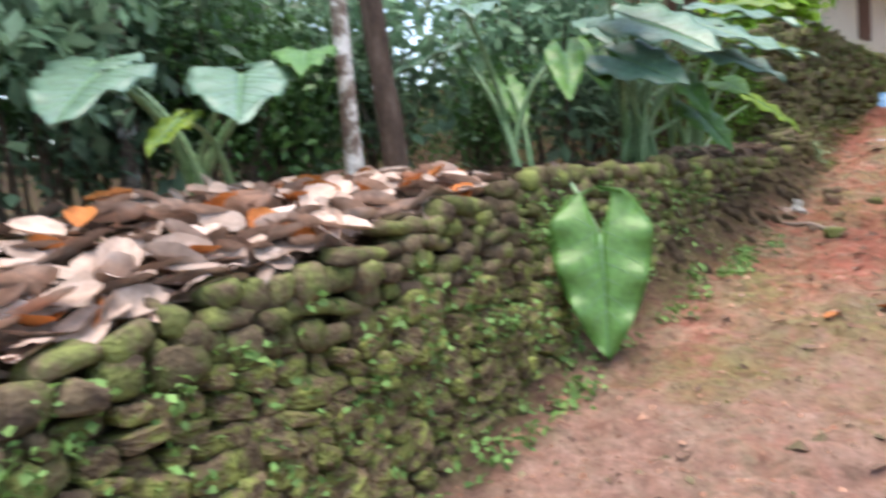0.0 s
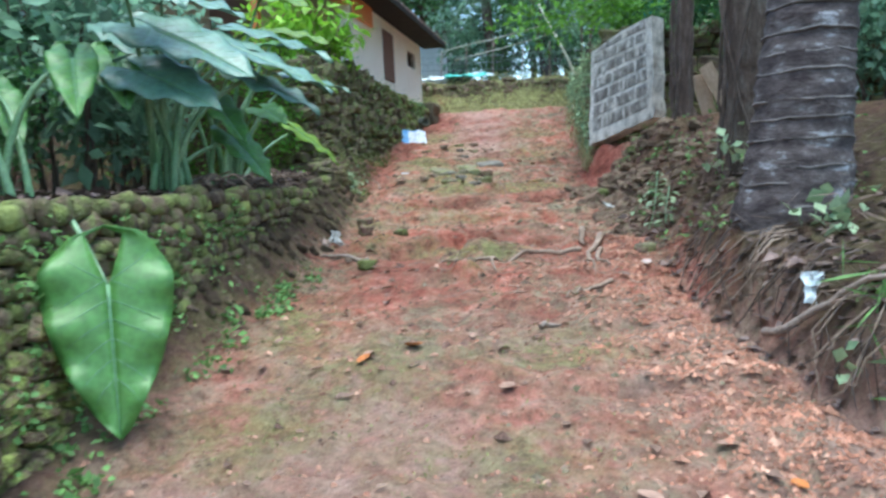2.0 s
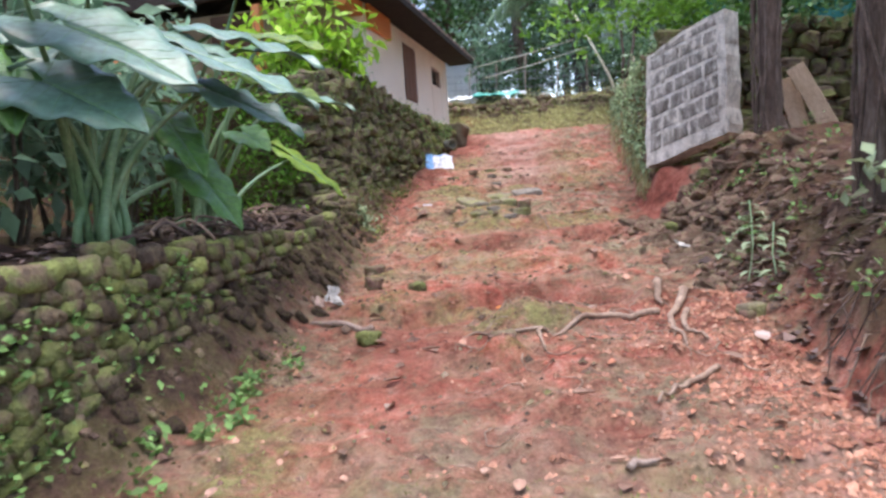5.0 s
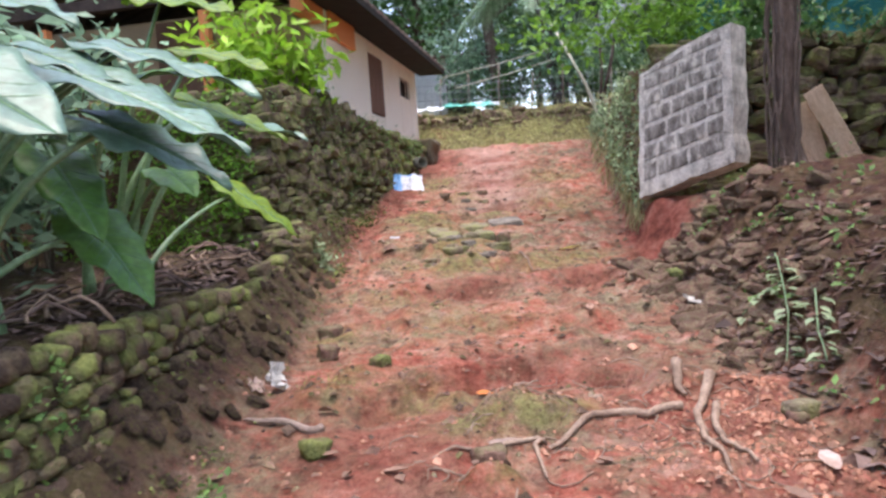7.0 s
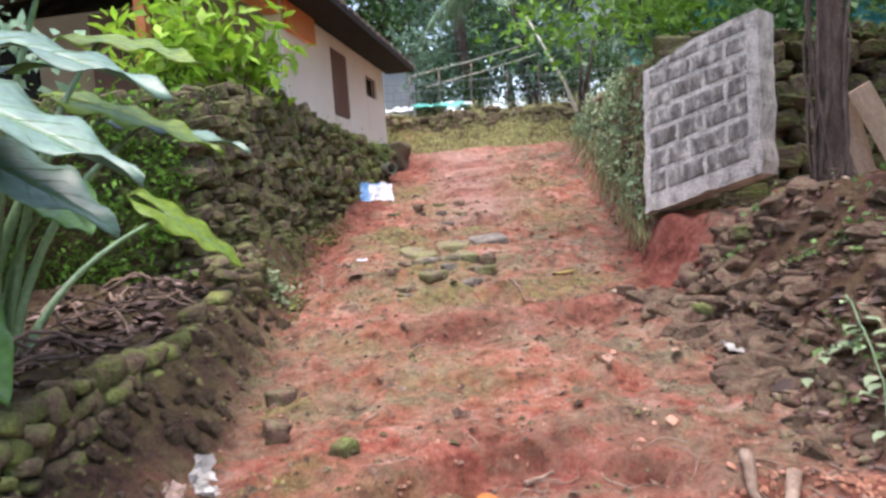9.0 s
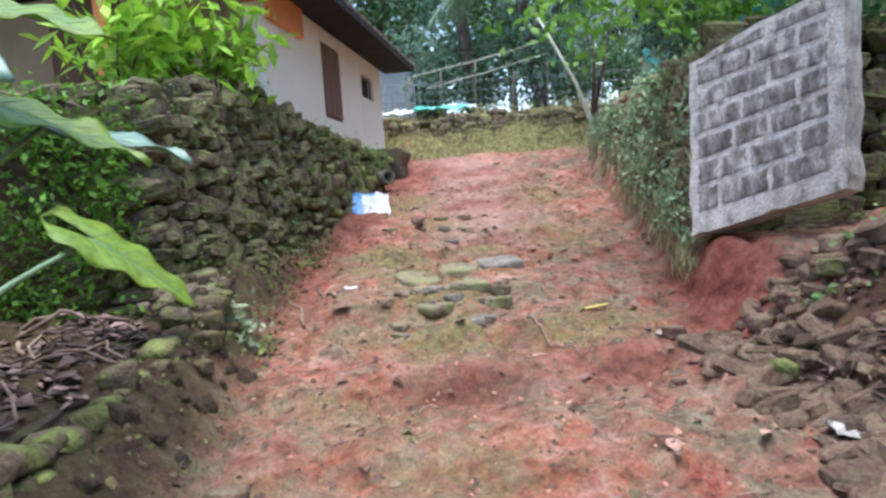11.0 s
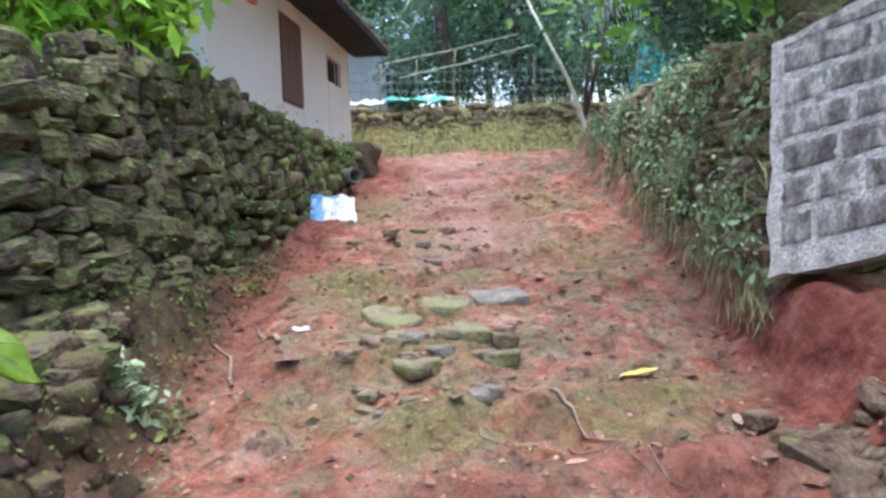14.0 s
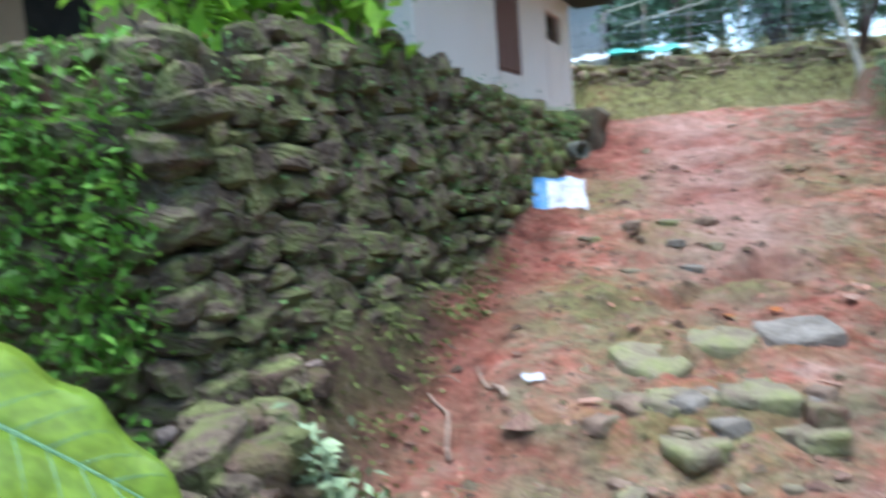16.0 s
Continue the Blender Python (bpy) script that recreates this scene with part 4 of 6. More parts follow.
for k in range(17):
    z = 1.36 + k * 0.125 + 0.02 * math.sin(k * 2.3)
    cx = float(np.interp(z, [p.z for p in scar_path], [p.x for p in scar_path]))
    cy = float(np.interp(z, [p.z for p in scar_path], [p.y for p in scar_path]))
    cr = float(np.interp(z, [p.z for p in scar_path], [0.335, 0.285, 0.238, 0.19]))
    ring = [(cx + cr * math.cos(a), cy + cr * math.sin(a), z + 0.018 * noise.noise(Vector((math.cos(a) * 2, math.sin(a) * 2, k)))) for a in np.linspace(0, 2 * math.pi, 29)]
    v, f = tube(ring, [0.009 + 0.004 * noise.noise(Vector((i * 0.7, k, 0))) for i in range(29)], 5)
    ob_from("leaf_scar", v, f, M_SCAR, palm, "pale ring left by a fallen frond")
big = trunk_thing("jack_tree", "stout grey tree trunk wrapped in climbing roots", [(2.20, 6.25, 1.0), (2.20, 6.25, 1.6), (2.18, 6.25, 2.4), (2.2, 6.3, 4.5), (2.4, 6.4, 8.0)], [0.27, 0.19, 0.165, 0.15, 0.12], M_BARK, 18, 0.3, 2)
vine_tree = trunk_thing("vine_hung_tree", "slim dark tree hung with dry vines", [(2.5, 8.8, 1.9), (2.48, 8.8, 2.3), (2.5, 8.8, 3.2), (2.55, 8.85, 6.0)], [0.15, 0.10, 0.085, 0.08], M_BARK_DARK, 14, 0.25, 3)
slim = trunk_thing("slim_leaning_tree", "slim bare grey trunk beside the bank", [(3.35, 8.3, 1.9), (3.3, 8.3, 3.0), (3.1, 8.3, 6.0)], [0.07, 0.06, 0.05], M_BARK, 10, 0.2, 4)
for th, base, r, n, seed in ((big, Vector((2.20, 6.25, 1.3)), 0.20, 9, 5), (vine_tree, Vector((2.48, 8.8, 2.0)), 0.112, 7, 9)):
    rng = random.Random(seed)
    for k in range(n):
        a = rng.uniform(math.pi * 0.8, math.pi * 2.1)
        pts = []
        for i in range(14):
            h = i * 0.2
            rr = r * (1.25 - 0.25 * min(1, h / 0.5)) + rng.uniform(-0.01, 0.03)
            aa = a + 0.9 * math.sin(h * 1.3 + k * 2.1)
            pts.append(base + Vector((math.cos(aa) * rr, math.sin(aa) * rr, h)))
        v, f = tube(pts, [rng.uniform(0.006, 0.014)] * 14, 5)
        ob_from("vine", v, f, M_VINE, th, "thin dry climbing root")
t1 = trunk_thing("lichened_tree", "slim tree trunk patched with white lichen", [(-2.72, 3.15, 1.2), (-2.70, 3.15, 1.7), (-2.74, 3.17, 2.7), (-2.8, 3.2, 5.5)], [0.06, 0.05, 0.045, 0.035], M_BARK_PALE, 12, 0.15, 6)
t2 = trunk_thing("brown_tree", "brown tree trunk behind the low wall", [(-2.78, 3.62, 1.2), (-2.76, 3.6, 1.7), (-2.85, 3.6, 2.7), (-2.9, 3.6, 6.0)], [0.10, 0.08, 0.07, 0.06], M_BARK_DARK, 12, 0.15, 7)
t3 = trunk_thing("lichened_tree", "pale lichened trunk standing back in the undergrowth", [(-4.7, 3.1, 1.2), (-4.65, 3.1, 3.0), (-4.6, 3.1, 6.0)], [0.07, 0.06, 0.05], M_BARK_PALE, 10, 0.15, 8)


# ---- taro plants ----
def taro_leaf_mesh(attach, tip, width, seed, wavy=1.0, cup=0.12, turn=0.0):
    """A heart-shaped blade with two back lobes, a waved rim and a drooping tip."""
    a, t = Vector(attach), Vector(tip)
    fwd = (t - a)
    ln = fwd.length
    fwd.normalize()
    side = fwd.cross(Vector((0, 0, 1)))
    side = side.normalized() if side.length > 0.15 else Vector((1, 0, 0))
    side = (Matrix.Rotation(turn, 3, fwd) @ side)
    nor = side.cross(fwd).normalized()
    if nor.z < 0:
        nor = -nor
    back = 0.42
    vs, fs = [], []
    nu, nv = 22, 6
    grid = {}
    for sgn in (-1, 1):
        o = len(vs)
        for i in range(nu + 1):
            s = i / nu
            y = -back + (1 + back) * s
            if y < 0:
                q = (y + back) / back
                w_out = 0.50 * math.sqrt(max(0.0, 1 - (1 - q) ** 2)) * 0.98
                w_in = 0.16 * (1 - q) ** 0.8 if q < 1 else 0
                w_in = min(w_in, w_out)
            else:
                w_out = 0.49 * (1 - y ** 1.7) ** 0.85 if y < 1 else 0
                w_in = 0
            for j in range(nv + 1):
                e = j / nv
                w = w_in + (w_out - w_in) * e
                rim = wavy * e * e * (0.030 * math.sin(s * 24 + seed + sgn) + 0.03 * noise.noise(Vector((s * 5, e * 2, seed))))
                rib = 0.010 * abs(math.sin((y - e * 0.25) * 13)) * e
                z = cup * (w * 1.5) * (1 - w) - 0.16 * max(0, y) ** 2 * 0.6 - 0.10 * w * w * 2 + rim + rib
                if y < 0:
                    z -= 0.25 * y * y
                vs.append(a + fwd * (y * ln) + side * (sgn * w * width) + nor * (z * ln))
                grid[sgn, i, j] = vs[-1]
        for i in range(nu):
            for j in range(nv):
                q = (o + i * (nv + 1) + j, o + (i + 1) * (nv + 1) + j, o + (i + 1) * (nv + 1) + j + 1, o + i * (nv + 1) + j + 1)
                fs.append(q if sgn > 0 else q[::-1])
    mid = []
    for i in range(9):
        y = i / 8 * 0.97
        mid.append(a + fwd * (y * ln) + nor * ((-0.16 * y * y * 0.6 + 0.004) * ln))
    veins = []

    def between(sgn, f, j):
        i = int(f)
        return grid[sgn, i, j].lerp(grid[sgn, i + 1, j], f - i) + nor * 0.003
    for sgn in (-1, 1):
        for i0 in (6, 8, 10, 12, 14, 16):
            veins.append([between(sgn, min(nu - 0.01, i0 + 0.55 * j), j) for j in range(nv)])
        veins.append([between(sgn, max(0.0, 6 - 0.7 * j), j) for j in range(nv)])
    return vs, fs, mid, veins


def add_leaf(plant, base, attach, tip, width, material, seed, sag=0.25, stalk=0.02, turn=0.0, wavy=1.0):
    vs, fs, mid, veins = taro_leaf_mesh(attach, tip, width, seed, wavy, turn=turn)
    leaf = ob_from("leaf", vs, fs, material, plant)
    sol = leaf.modifiers.new("thickness", "SOLIDIFY")
    sol.thickness = 0.003
    v, f = tube(mid, [0.009 - 0.0008 * i for i in range(9)], 6)
    ob_from("midrib", v, f, M_VEIN, leaf, "pale midrib")
    for line in veins:
        v, f = tube(line, [0.003, 0.0026, 0.0022, 0.0018, 0.0014, 0.001], 5)
        ob_from("side_vein", v, f, M_VEIN, leaf)
    if stalk:
        b, a = Vector(base), Vector(attach)
        pts = []
        for i in range(11):
            s = i / 10
            p = b.lerp(a, s)
            lift = sag * math.sin(math.pi * s) * 0.55
            pts.append(Vector((b.x + (a.x - b.x) * s ** 1.5, b.y + (a.y - b.y) * s ** 1.5, b.z + (a.z - b.z) * s + lift)))
        v, f = tube(pts, [stalk * (1.5 - 0.9 * i / 10) for i in range(11)], 9)
        ob_from("stalk", v, f, M_STALK, plant, "thick pale green stalk")


def taro(label, base, leaves, seed):
    plant = tagged(new("taro_plant"), label, "plant", group="taro plants on the terrace")
    rng = random.Random(seed)
    for k, (at, tip, wd, m, turn) in enumerate(leaves):
        b = Vector(base) + Vector((rng.uniform(-0.12, 0.12), rng.uniform(-0.12, 0.12), -0.05))
        add_leaf(plant, b, at, tip, wd, m, seed * 10 + k, rng.uniform(0.1, 0.3), rng.uniform(0.016, 0.024), turn)
    return plant


G, B, Y = M_TARO, M_TARO_BRIGHT, M_TARO_YELLOW
taro("large taro with broad drooping pale-sheened leaves", (-2.15, 6.1, 1.62), [
    ((-1.66, 6.36, 2.69), (-0.91, 6.31, 2.37), 0.52, G, 0.2),
    ((-1.62, 6.50, 2.49), (-1.03, 6.38, 2.22), 0.42, G, 0.25),
    ((-1.70, 6.90, 2.92), (-0.98, 6.85, 2.70), 0.48, G, 0.2),
    ((-1.95, 6.60, 2.86), (-1.30, 6.50, 2.62), 0.44, G, 0.2),
    ((-1.98, 5.62, 2.70), (-1.26, 5.40, 2.38), 0.64, G, 0.4),
    ((-2.05, 5.52, 2.42), (-1.48, 5.30, 2.16), 0.52, G, 0.5),
    ((-1.80, 6.62, 2.03), (-1.46, 6.45, 1.68), 0.38, B, 0.15),
    ((-2.10, 6.10, 3.05), (-1.45, 5.95, 2.88), 0.5, G, 0.2),
    ((-2.05, 5.30, 3.02), (-1.45, 4.75, 2.72), 0.75, G, 0.04),
    ((-2.30, 5.70, 2.55), (-2.05, 5.25, 2.2), 0.42, B, 0.04),
    ((-2.45, 6.20, 2.85), (-2.15, 5.70, 2.6), 0.5, G, 0.04),
    ((-1.95, 6.60, 2.35), (-1.6, 6.3, 2.0), 0.36, B, 0.04),
], 1)
taro("taro with upright stalks and green leaves beside the high wall", (-2.2, 7.6, 1.62), [
    ((-1.78, 8.95, 2.24), (-1.33, 9.18, 1.88), 0.46, Y, 0.45),
    ((-1.68, 7.95, 3.12), (-1.12, 7.80, 2.98), 0.36, Y, 0.25),
    ((-1.75, 7.60, 3.36), (-1.20, 7.40, 3.24), 0.36, Y, 0.25),
    ((-1.75, 8.0, 2.80), (-1.14, 8.1, 2.58), 0.40, Y, 0.3),
    ((-1.62, 8.25, 2.72), (-1.05, 8.3, 2.60), 0.32, G, 0.2),
    ((-1.9, 7.3, 2.85), (-1.4, 7.0, 2.86), 0.40, B, 0.28),
    ((-2.4, 7.2, 2.9), (-2.0, 6.6, 2.8), 0.45, G, 0.28),
    ((-2.6, 7.6, 2.7), (-2.9, 7.2, 2.5), 0.4, G, 0.28),
    ((-1.8, 7.6, 2.35), (-1.5, 7.2, 2.2), 0.3, B, 0.28),
], 2)
taro("taro plant standing at the edge of the terrace", (-2.6, 4.9, 1.6), [
    ((-2.7, 4.4, 2.75), (-2.3, 3.9, 2.6), 0.5, G, 0.0),
    ((-3.1, 4.9, 2.6), (-3.3, 4.3, 2.4), 0.45, G, 0.0),
    ((-2.3, 5.1, 2.45), (-2.1, 4.7, 2.1), 0.3, B, 0.0),
    ((-2.9, 5.3, 2.3), (-2.6, 5.0, 1.95), 0.28, B, 0.0),
], 3)
taro("dark taro with blue-green leaves over the leaf litter", (-3.2, 2.6, 1.5), [
    ((-2.80, 2.50, 2.16), (-2.38, 2.08, 1.92), 0.52, G, 0.0),
    ((-3.10, 1.95, 2.16), (-2.70, 1.48, 1.93), 0.50, G, 0.0),
    ((-3.5, 2.2, 2.3), (-3.1, 1.75, 2.1), 0.45, G, 0.0),
    ((-2.75, 2.9, 2.3), (-2.4, 2.5, 2.15), 0.34, B, 0.0),
    ((-2.9, 2.2, 1.95), (-2.75, 1.9, 1.8), 0.2, Y, 0.0),
], 4)
hang = tagged(new("taro_leaf"), "single bright green taro leaf hanging against the low wall", "leaf")
add_leaf(hang, (-1.80, 3.92, 1.55), (-1.50, 3.62, 1.25), (-1.40, 3.40, 0.66), 0.53, M_TARO_BRIGHT, 77, 0.10, 0.012, 0.0, wavy=2.2)


# ---- greenery ----
def bushy(name, label, spread, count, size, material, seed, stems=6, height_of=1.5, category="bush", stem_mat=None, aspect=0.5, stem_r=0.015):
    """A bush at the origin: stems with clumps of leaves round their upper ends."""
    th = tagged(new(name), label, category)
    rng = np.random.default_rng(seed)
    tubes, tips = [], []
    for k in range(stems):
        a, r = rng.uniform(0, 2 * math.pi), spread * rng.uniform(0.15, 0.9)
        tip = (r * math.cos(a), r * math.sin(a), height_of * rng.uniform(0.45, 1.0))
        pts = bend((0.1 * math.cos(a), 0.1 * math.sin(a), -0.1), tip, 6, 0.08 * height_of, 0.1, seed + k)
        tubes.append(tube(pts, [stem_r * (1 - 0.11 * i) for i in range(7)], 5))
        tips += [pts[i] for i in (3, 4, 5, 6, 6)]
    v, f = merge(tubes)
    tagged(ob_from("stem", v, f, stem_mat or M_BARK, th), kind="stuff")
    tips = np.array([tuple(t) for t in tips])
    c = tips[rng.integers(0, len(tips), count)] + rng.normal(0, 1, (count, 3)) * np.array([spread, spread, height_of * 0.55]) * 0.24
    c[:, 2] = np.abs(c[:, 2])
    cloud_ob("crown", c, size, material, th, seed, aspect=aspect)
    return th


def tree(name, label, tall, spread, count, size, material, seed, low=0.15):
    th = tagged(new(name), label, "tree", group="woodland behind the path")
    rng = np.random.default_rng(seed)
    v, f = tube(bend((0, 0, -0.5), (rng.uniform(-0.5, 0.5), rng.uniform(-0.5, 0.5), tall), 8, 0, 0.3, seed), [0.16 * (1 - 0.1 * i) for i in range(9)], 8, seed, 0.15)
    ob_from("trunk", v, f, M_BARK, th)
    limbs, tips = [], []
    for k in range(22):
        h = tall * rng.uniform(low, 0.95)
        a = rng.uniform(0, 2 * math.pi)
        r = spread * rng.uniform(0.4, 1.0) * (1 - 0.4 * h / tall)
        end = (r * math.cos(a), r * math.sin(a), h + rng.uniform(0.0, 0.8))
        pts = bend((0, 0, h * 0.85), end, 5, 0.2, 0.2, seed + k)
        limbs.append(tube(pts, [0.05 - 0.008 * i for i in range(6)], 5))
        tips += pts[2:]
    v, f = merge(limbs)
    tagged(ob_from("limb", v, f, M_BARK, th), kind="stuff")
    tips = np.array([tuple(t) for t in tips])
    c = tips[rng.integers(0, len(tips), count)] + rng.normal(0, 1, (count, 3)) * np.array([0.38, 0.38, 0.34]) * spread / 2.2
    cloud_ob("crown", c, size, material, th, seed)
    return th


rng = np.random.default_rng(5)
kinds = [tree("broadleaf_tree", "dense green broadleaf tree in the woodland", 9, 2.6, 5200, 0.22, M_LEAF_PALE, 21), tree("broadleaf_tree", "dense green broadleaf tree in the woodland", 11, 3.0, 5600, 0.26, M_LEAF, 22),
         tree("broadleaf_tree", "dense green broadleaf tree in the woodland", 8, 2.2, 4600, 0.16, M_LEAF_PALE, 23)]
spots = []
for row, (y0, dx, x0, x1) in enumerate(((24.5, 3.2, -8.2, 20), (28, 3.4, -14, 26), (33, 3.6, -18, 30), (39, 4.5, -24, 36))):
    x = x0
    while x < x1:
        spots.append((x + rng.uniform(-0.9, 0.9), y0 + rng.uniform(-1.2, 1.2), row))
        x += dx
spots += [(-7.5, 3.2, 1), (-8.5, 6.5, 0), (-7.2, 0.2, 1), (-9.5, -2.0, 2), (-10.5, 4.0, 1), (-11, 8.5, 0), (-9, 11.5, 1), (-8, 15, 0), (6.5, 13.2, 1), (8.0, 16.5, 0), (6.8, 19, 2), (7.5, 10.5, 1), (9.5, 13, 0), (6.0, 4.5, 1), (7.5, 7.5, 0), (6.5, 0, 1), (-6, -5, 0), (0, -9, 1), (5, -7, 0), (-12, 1, 1), (-13, 6, 0)]
used = [0, 0, 0]
for k, (x, y, row) in enumerate(spots):
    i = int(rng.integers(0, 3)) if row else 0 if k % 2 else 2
    m = Matrix.Translation((x, y, height(x, y))) @ Matrix.Rotation(rng.uniform(0, 6.28), 4, "Z") @ Matrix.Scale(rng.uniform(0.85, 1.2), 4)
    if not used[i]:
        kinds[i].matrix_basis = m
        used[i] = 1
    else:
        copy_thing(kinds[i], m)

under = [bushy("undergrowth_bush", "leafy green undergrowth bush", 0.75, 1700, 0.10, M_LEAF, 31, 9, 1.5), bushy("undergrowth_bush", "leafy green undergrowth bush", 0.8, 1500, 0.14, M_LEAF_PALE, 32, 8, 1.8)]
bspots = [(-4.0, 1.2), (-4.3, 2.2), (-4.2, 3.6), (-5.2, 2.9), (-5.0, 4.5), (-5.4, 0.6), (-4.6, 5.8), (-6.2, 1.8), (-6.3, 4.0), (-3.9, 4.9), (-5.8, 6.2), (-4.6, -0.4), (-4.4, 7.2), (-3.6, 8.2), (-4.9, 8.6), (-6.5, 5.5), (-3.5, 5.9), (-3.4, 7.0), (-5.8, -0.8), (-3.6, 9.2), (-4.7, 1.8), (-4.8, 3.4), (-5.7, 1.4), (-5.6, 3.6), (-4.4, 4.2), (-5.3, 5.3),
          (3.7, 11.6), (4.6, 12.5), (3.4, 13.4), (4.0, 15), (3.2, 11.2), (4.4, 17.2), (5.4, 18), (4.9, 9.4), (5.2, 8.0), (1.6, 24.6), (3.0, 25), (4.4, 24.8), (6, 24.4), (7.5, 23.5), (1.2, 22.2), (2.8, 22), (4.5, 21.6), (6.2, 21.4), (-2.2, 22), (0.4, 23.2), (3.6, 23), (5.4, 23)]
for k, (x, y) in enumerate(bspots):
    m = Matrix.Translation((x, y, height(x, y) - 0.05)) @ Matrix.Rotation(k * 1.7, 4, "Z") @ Matrix.Scale(0.85 + 0.4 * ((k * 7) % 10) / 10, 4)
    if k < 2:
        under[k].matrix_basis = m
    else:
        copy_thing(under[k % 2], m)
lime = bushy("croton_shrub", "bright lime-green shrub on top of the high wall", 0.55, 430, 0.20, M_LEAF_LIME, 41, 9, 1.15, "shrub", aspect=0.36)
lime.matrix_basis = Matrix.Translation((-1.88, 11.8, 3.2))
copy_thing(lime, Matrix.Translation((-2.5, 11.2, 3.1)) @ Matrix.Rotation(2, 4, "Z"))


# ---- palms and poles at the head of the path ----
def frond(root, tip, sag, name="frond", parent=None, material=None, leaflet=0.5, seed=0, n=34):
    """A palm frond: a midrib with two rows of narrow hanging leaflets."""
    rngf = random.Random(seed)
    pts = bend(root, tip, 14, sag)
    v, f = tube(pts, [0.022 - 0.0012 * i for i in range(15)], 5)
    rib = ob_from(name, v, f, M_STALK, parent)
    vs, fs = [], []
    for k in range(n):
        s = 0.12 + 0.86 * k / n
        i = min(13, int(s * 14))
        p = pts[i].lerp(pts[i + 1], s * 14 - i)
        d = (pts[i + 1] - pts[i]).normalized()
        side = d.cross(Vector((0, 0, 1)))
        side = side.normalized() if side.length > 0.05 else Vector((1, 0, 0))
        for sg in (-1, 1):
            L = leaflet * math.sin(math.pi * (0.15 + 0.8 * s)) * rngf.uniform(0.8, 1.15)
            e1 = p + (side * sg * 0.75 + d * 0.5).normalized() * L * 0.55 + Vector((0, 0, -0.12 * L))
            e2 = e1 + (side * sg * 0.35 + d * 0.35).normalized() * L * 0.35 + Vector((0, 0, -0.45 * L))
            w = d * 0.022
            o = len(vs)
            vs += [p - w, p + w, e1 - w * 1.2, e1 + w * 1.2, e2]
            fs += [(o, o + 1, o + 3, o + 2), (o + 2, o + 3, o + 4)]
    tagged(ob_from("leaflet_fringe", vs, fs, material or M_FROND, rib), kind="stuff")
    return rib


def palm_tree(label, base, top, radius, fronds, length, sag, material, seed, leaflet=0.5):
    th = tagged(new("palm_tree"), label, "palm tree")
    b, t = Vector(base), Vector(top)
    v, f = tube(bend(b, t, 10, 0, 0.1, seed), [radius * (1.25 - 0.04 * i) for i in range(11)], 12, seed, 0.1)
    ob_from("trunk", v, f, M_PALM, th)
    rngf = random.Random(seed)
    for k in range(fronds):
        a = 2 * math.pi * k / fronds + rngf.uniform(-0.2, 0.2)
        lift = rngf.uniform(-0.9, 0.5)
        tip = t + Vector((math.cos(a), math.sin(a), 0)) * length * rngf.uniform(0.8, 1.05) + Vector((0, 0, lift * length * 0.55 - 0.3))
        frond(t, tip, sag * rngf.uniform(0.7, 1.2), parent=th, material=material, seed=seed * 40 + k, leaflet=leaflet)
    return th


palm_tree("coconut palm with pale drooping fronds behind the far wall", (2.7, 21.9, 4.1), (2.2, 21.6, 7.3), 0.13, 13, 2.3, 0.55, M_FROND, 3, 0.65)
palm_tree("young palm with dark blue-green hanging fronds beyond the wall", (3.9, 15.4, 3.1), (3.8, 15.2, 5.2), 0.13, 12, 2.1, 0.5, M_FROND_DARK, 6, 0.8)
palm_tree("palm with dark hanging fronds in the thicket", (5.0, 14.0, 3.1), (5.0, 14.0, 5.6), 0.14, 11, 2.2, 0.5, M_FROND_DARK, 8, 0.8)

# slim tree that stands before the far wall, with forked pale stems
fork = tagged(new("forked_tree"), "slim forked tree standing before the far wall", "tree")
stems = [([(3.05, 18.7, 2.9), (3.0, 18.7, 3.6), (2.75, 18.7, 4.3), (2.1, 18.7, 5.6)], [0.065, 0.045, 0.03, 0.022]), ([(3.0, 18.7, 3.55), (3.1, 18.7, 4.6), (3.05, 18.75, 6.4)], [0.035, 0.028, 0.02]), ([(3.02, 18.7, 3.7), (3.3, 18.6, 4.8), (3.5, 18.5, 6.2)], [0.045, 0.035, 0.025])]
for k, (p, r) in enumerate(stems):
    v, f = tube(p, r, 9, k, 0.1)
    ob_from("trunk" if k == 0 else "limb", v, f, M_POLE if k == 0 else M_BARK, fork)
rg = np.random.default_rng(8)
cloud_ob("crown", rg.normal(0, 1, (480, 3)) * (0.6, 0.5, 0.55) + (3.15, 18.7, 6.0), 0.13, M_LEAF_PALE, fork, 8)
poles = [((-0.2, 21.2, 5.05), (2.3, 20.6, 5.45)), ((0.1, 21.0, 4.75), (2.6, 20.6, 5.25))]
for a, b in poles:
    v, f = tube(bend(a, b, 6, -0.03, 0.03), [0.014] * 7, 7)
    tagged(ob_from("bamboo_pole", v, f, M_POLE), "bleached bamboo pole slung between the trees", "pole", group="slung poles")
for x, y, h in ((0.35, 20.4, 1.3), (1.05, 20.4, 1.5), (1.8, 20.4, 1.2), (2.5, 20.4, 1.35), (-0.3, 20.4, 1.2), (3.6, 20.4, 1.2), (4.4, 20.3, 1.3)):
    v, f = tube(bend((x, y, 3.9), (x + 0.05, y, 4.0 + h * 0.75), 4, 0, 0.03, x), [0.014] * 5, 7)
    tagged(ob_from("fence_post", v, f, M_LOG), "thin pale stake of the wire fence", "fence post", group="stakes of the far fence")
net_v = []
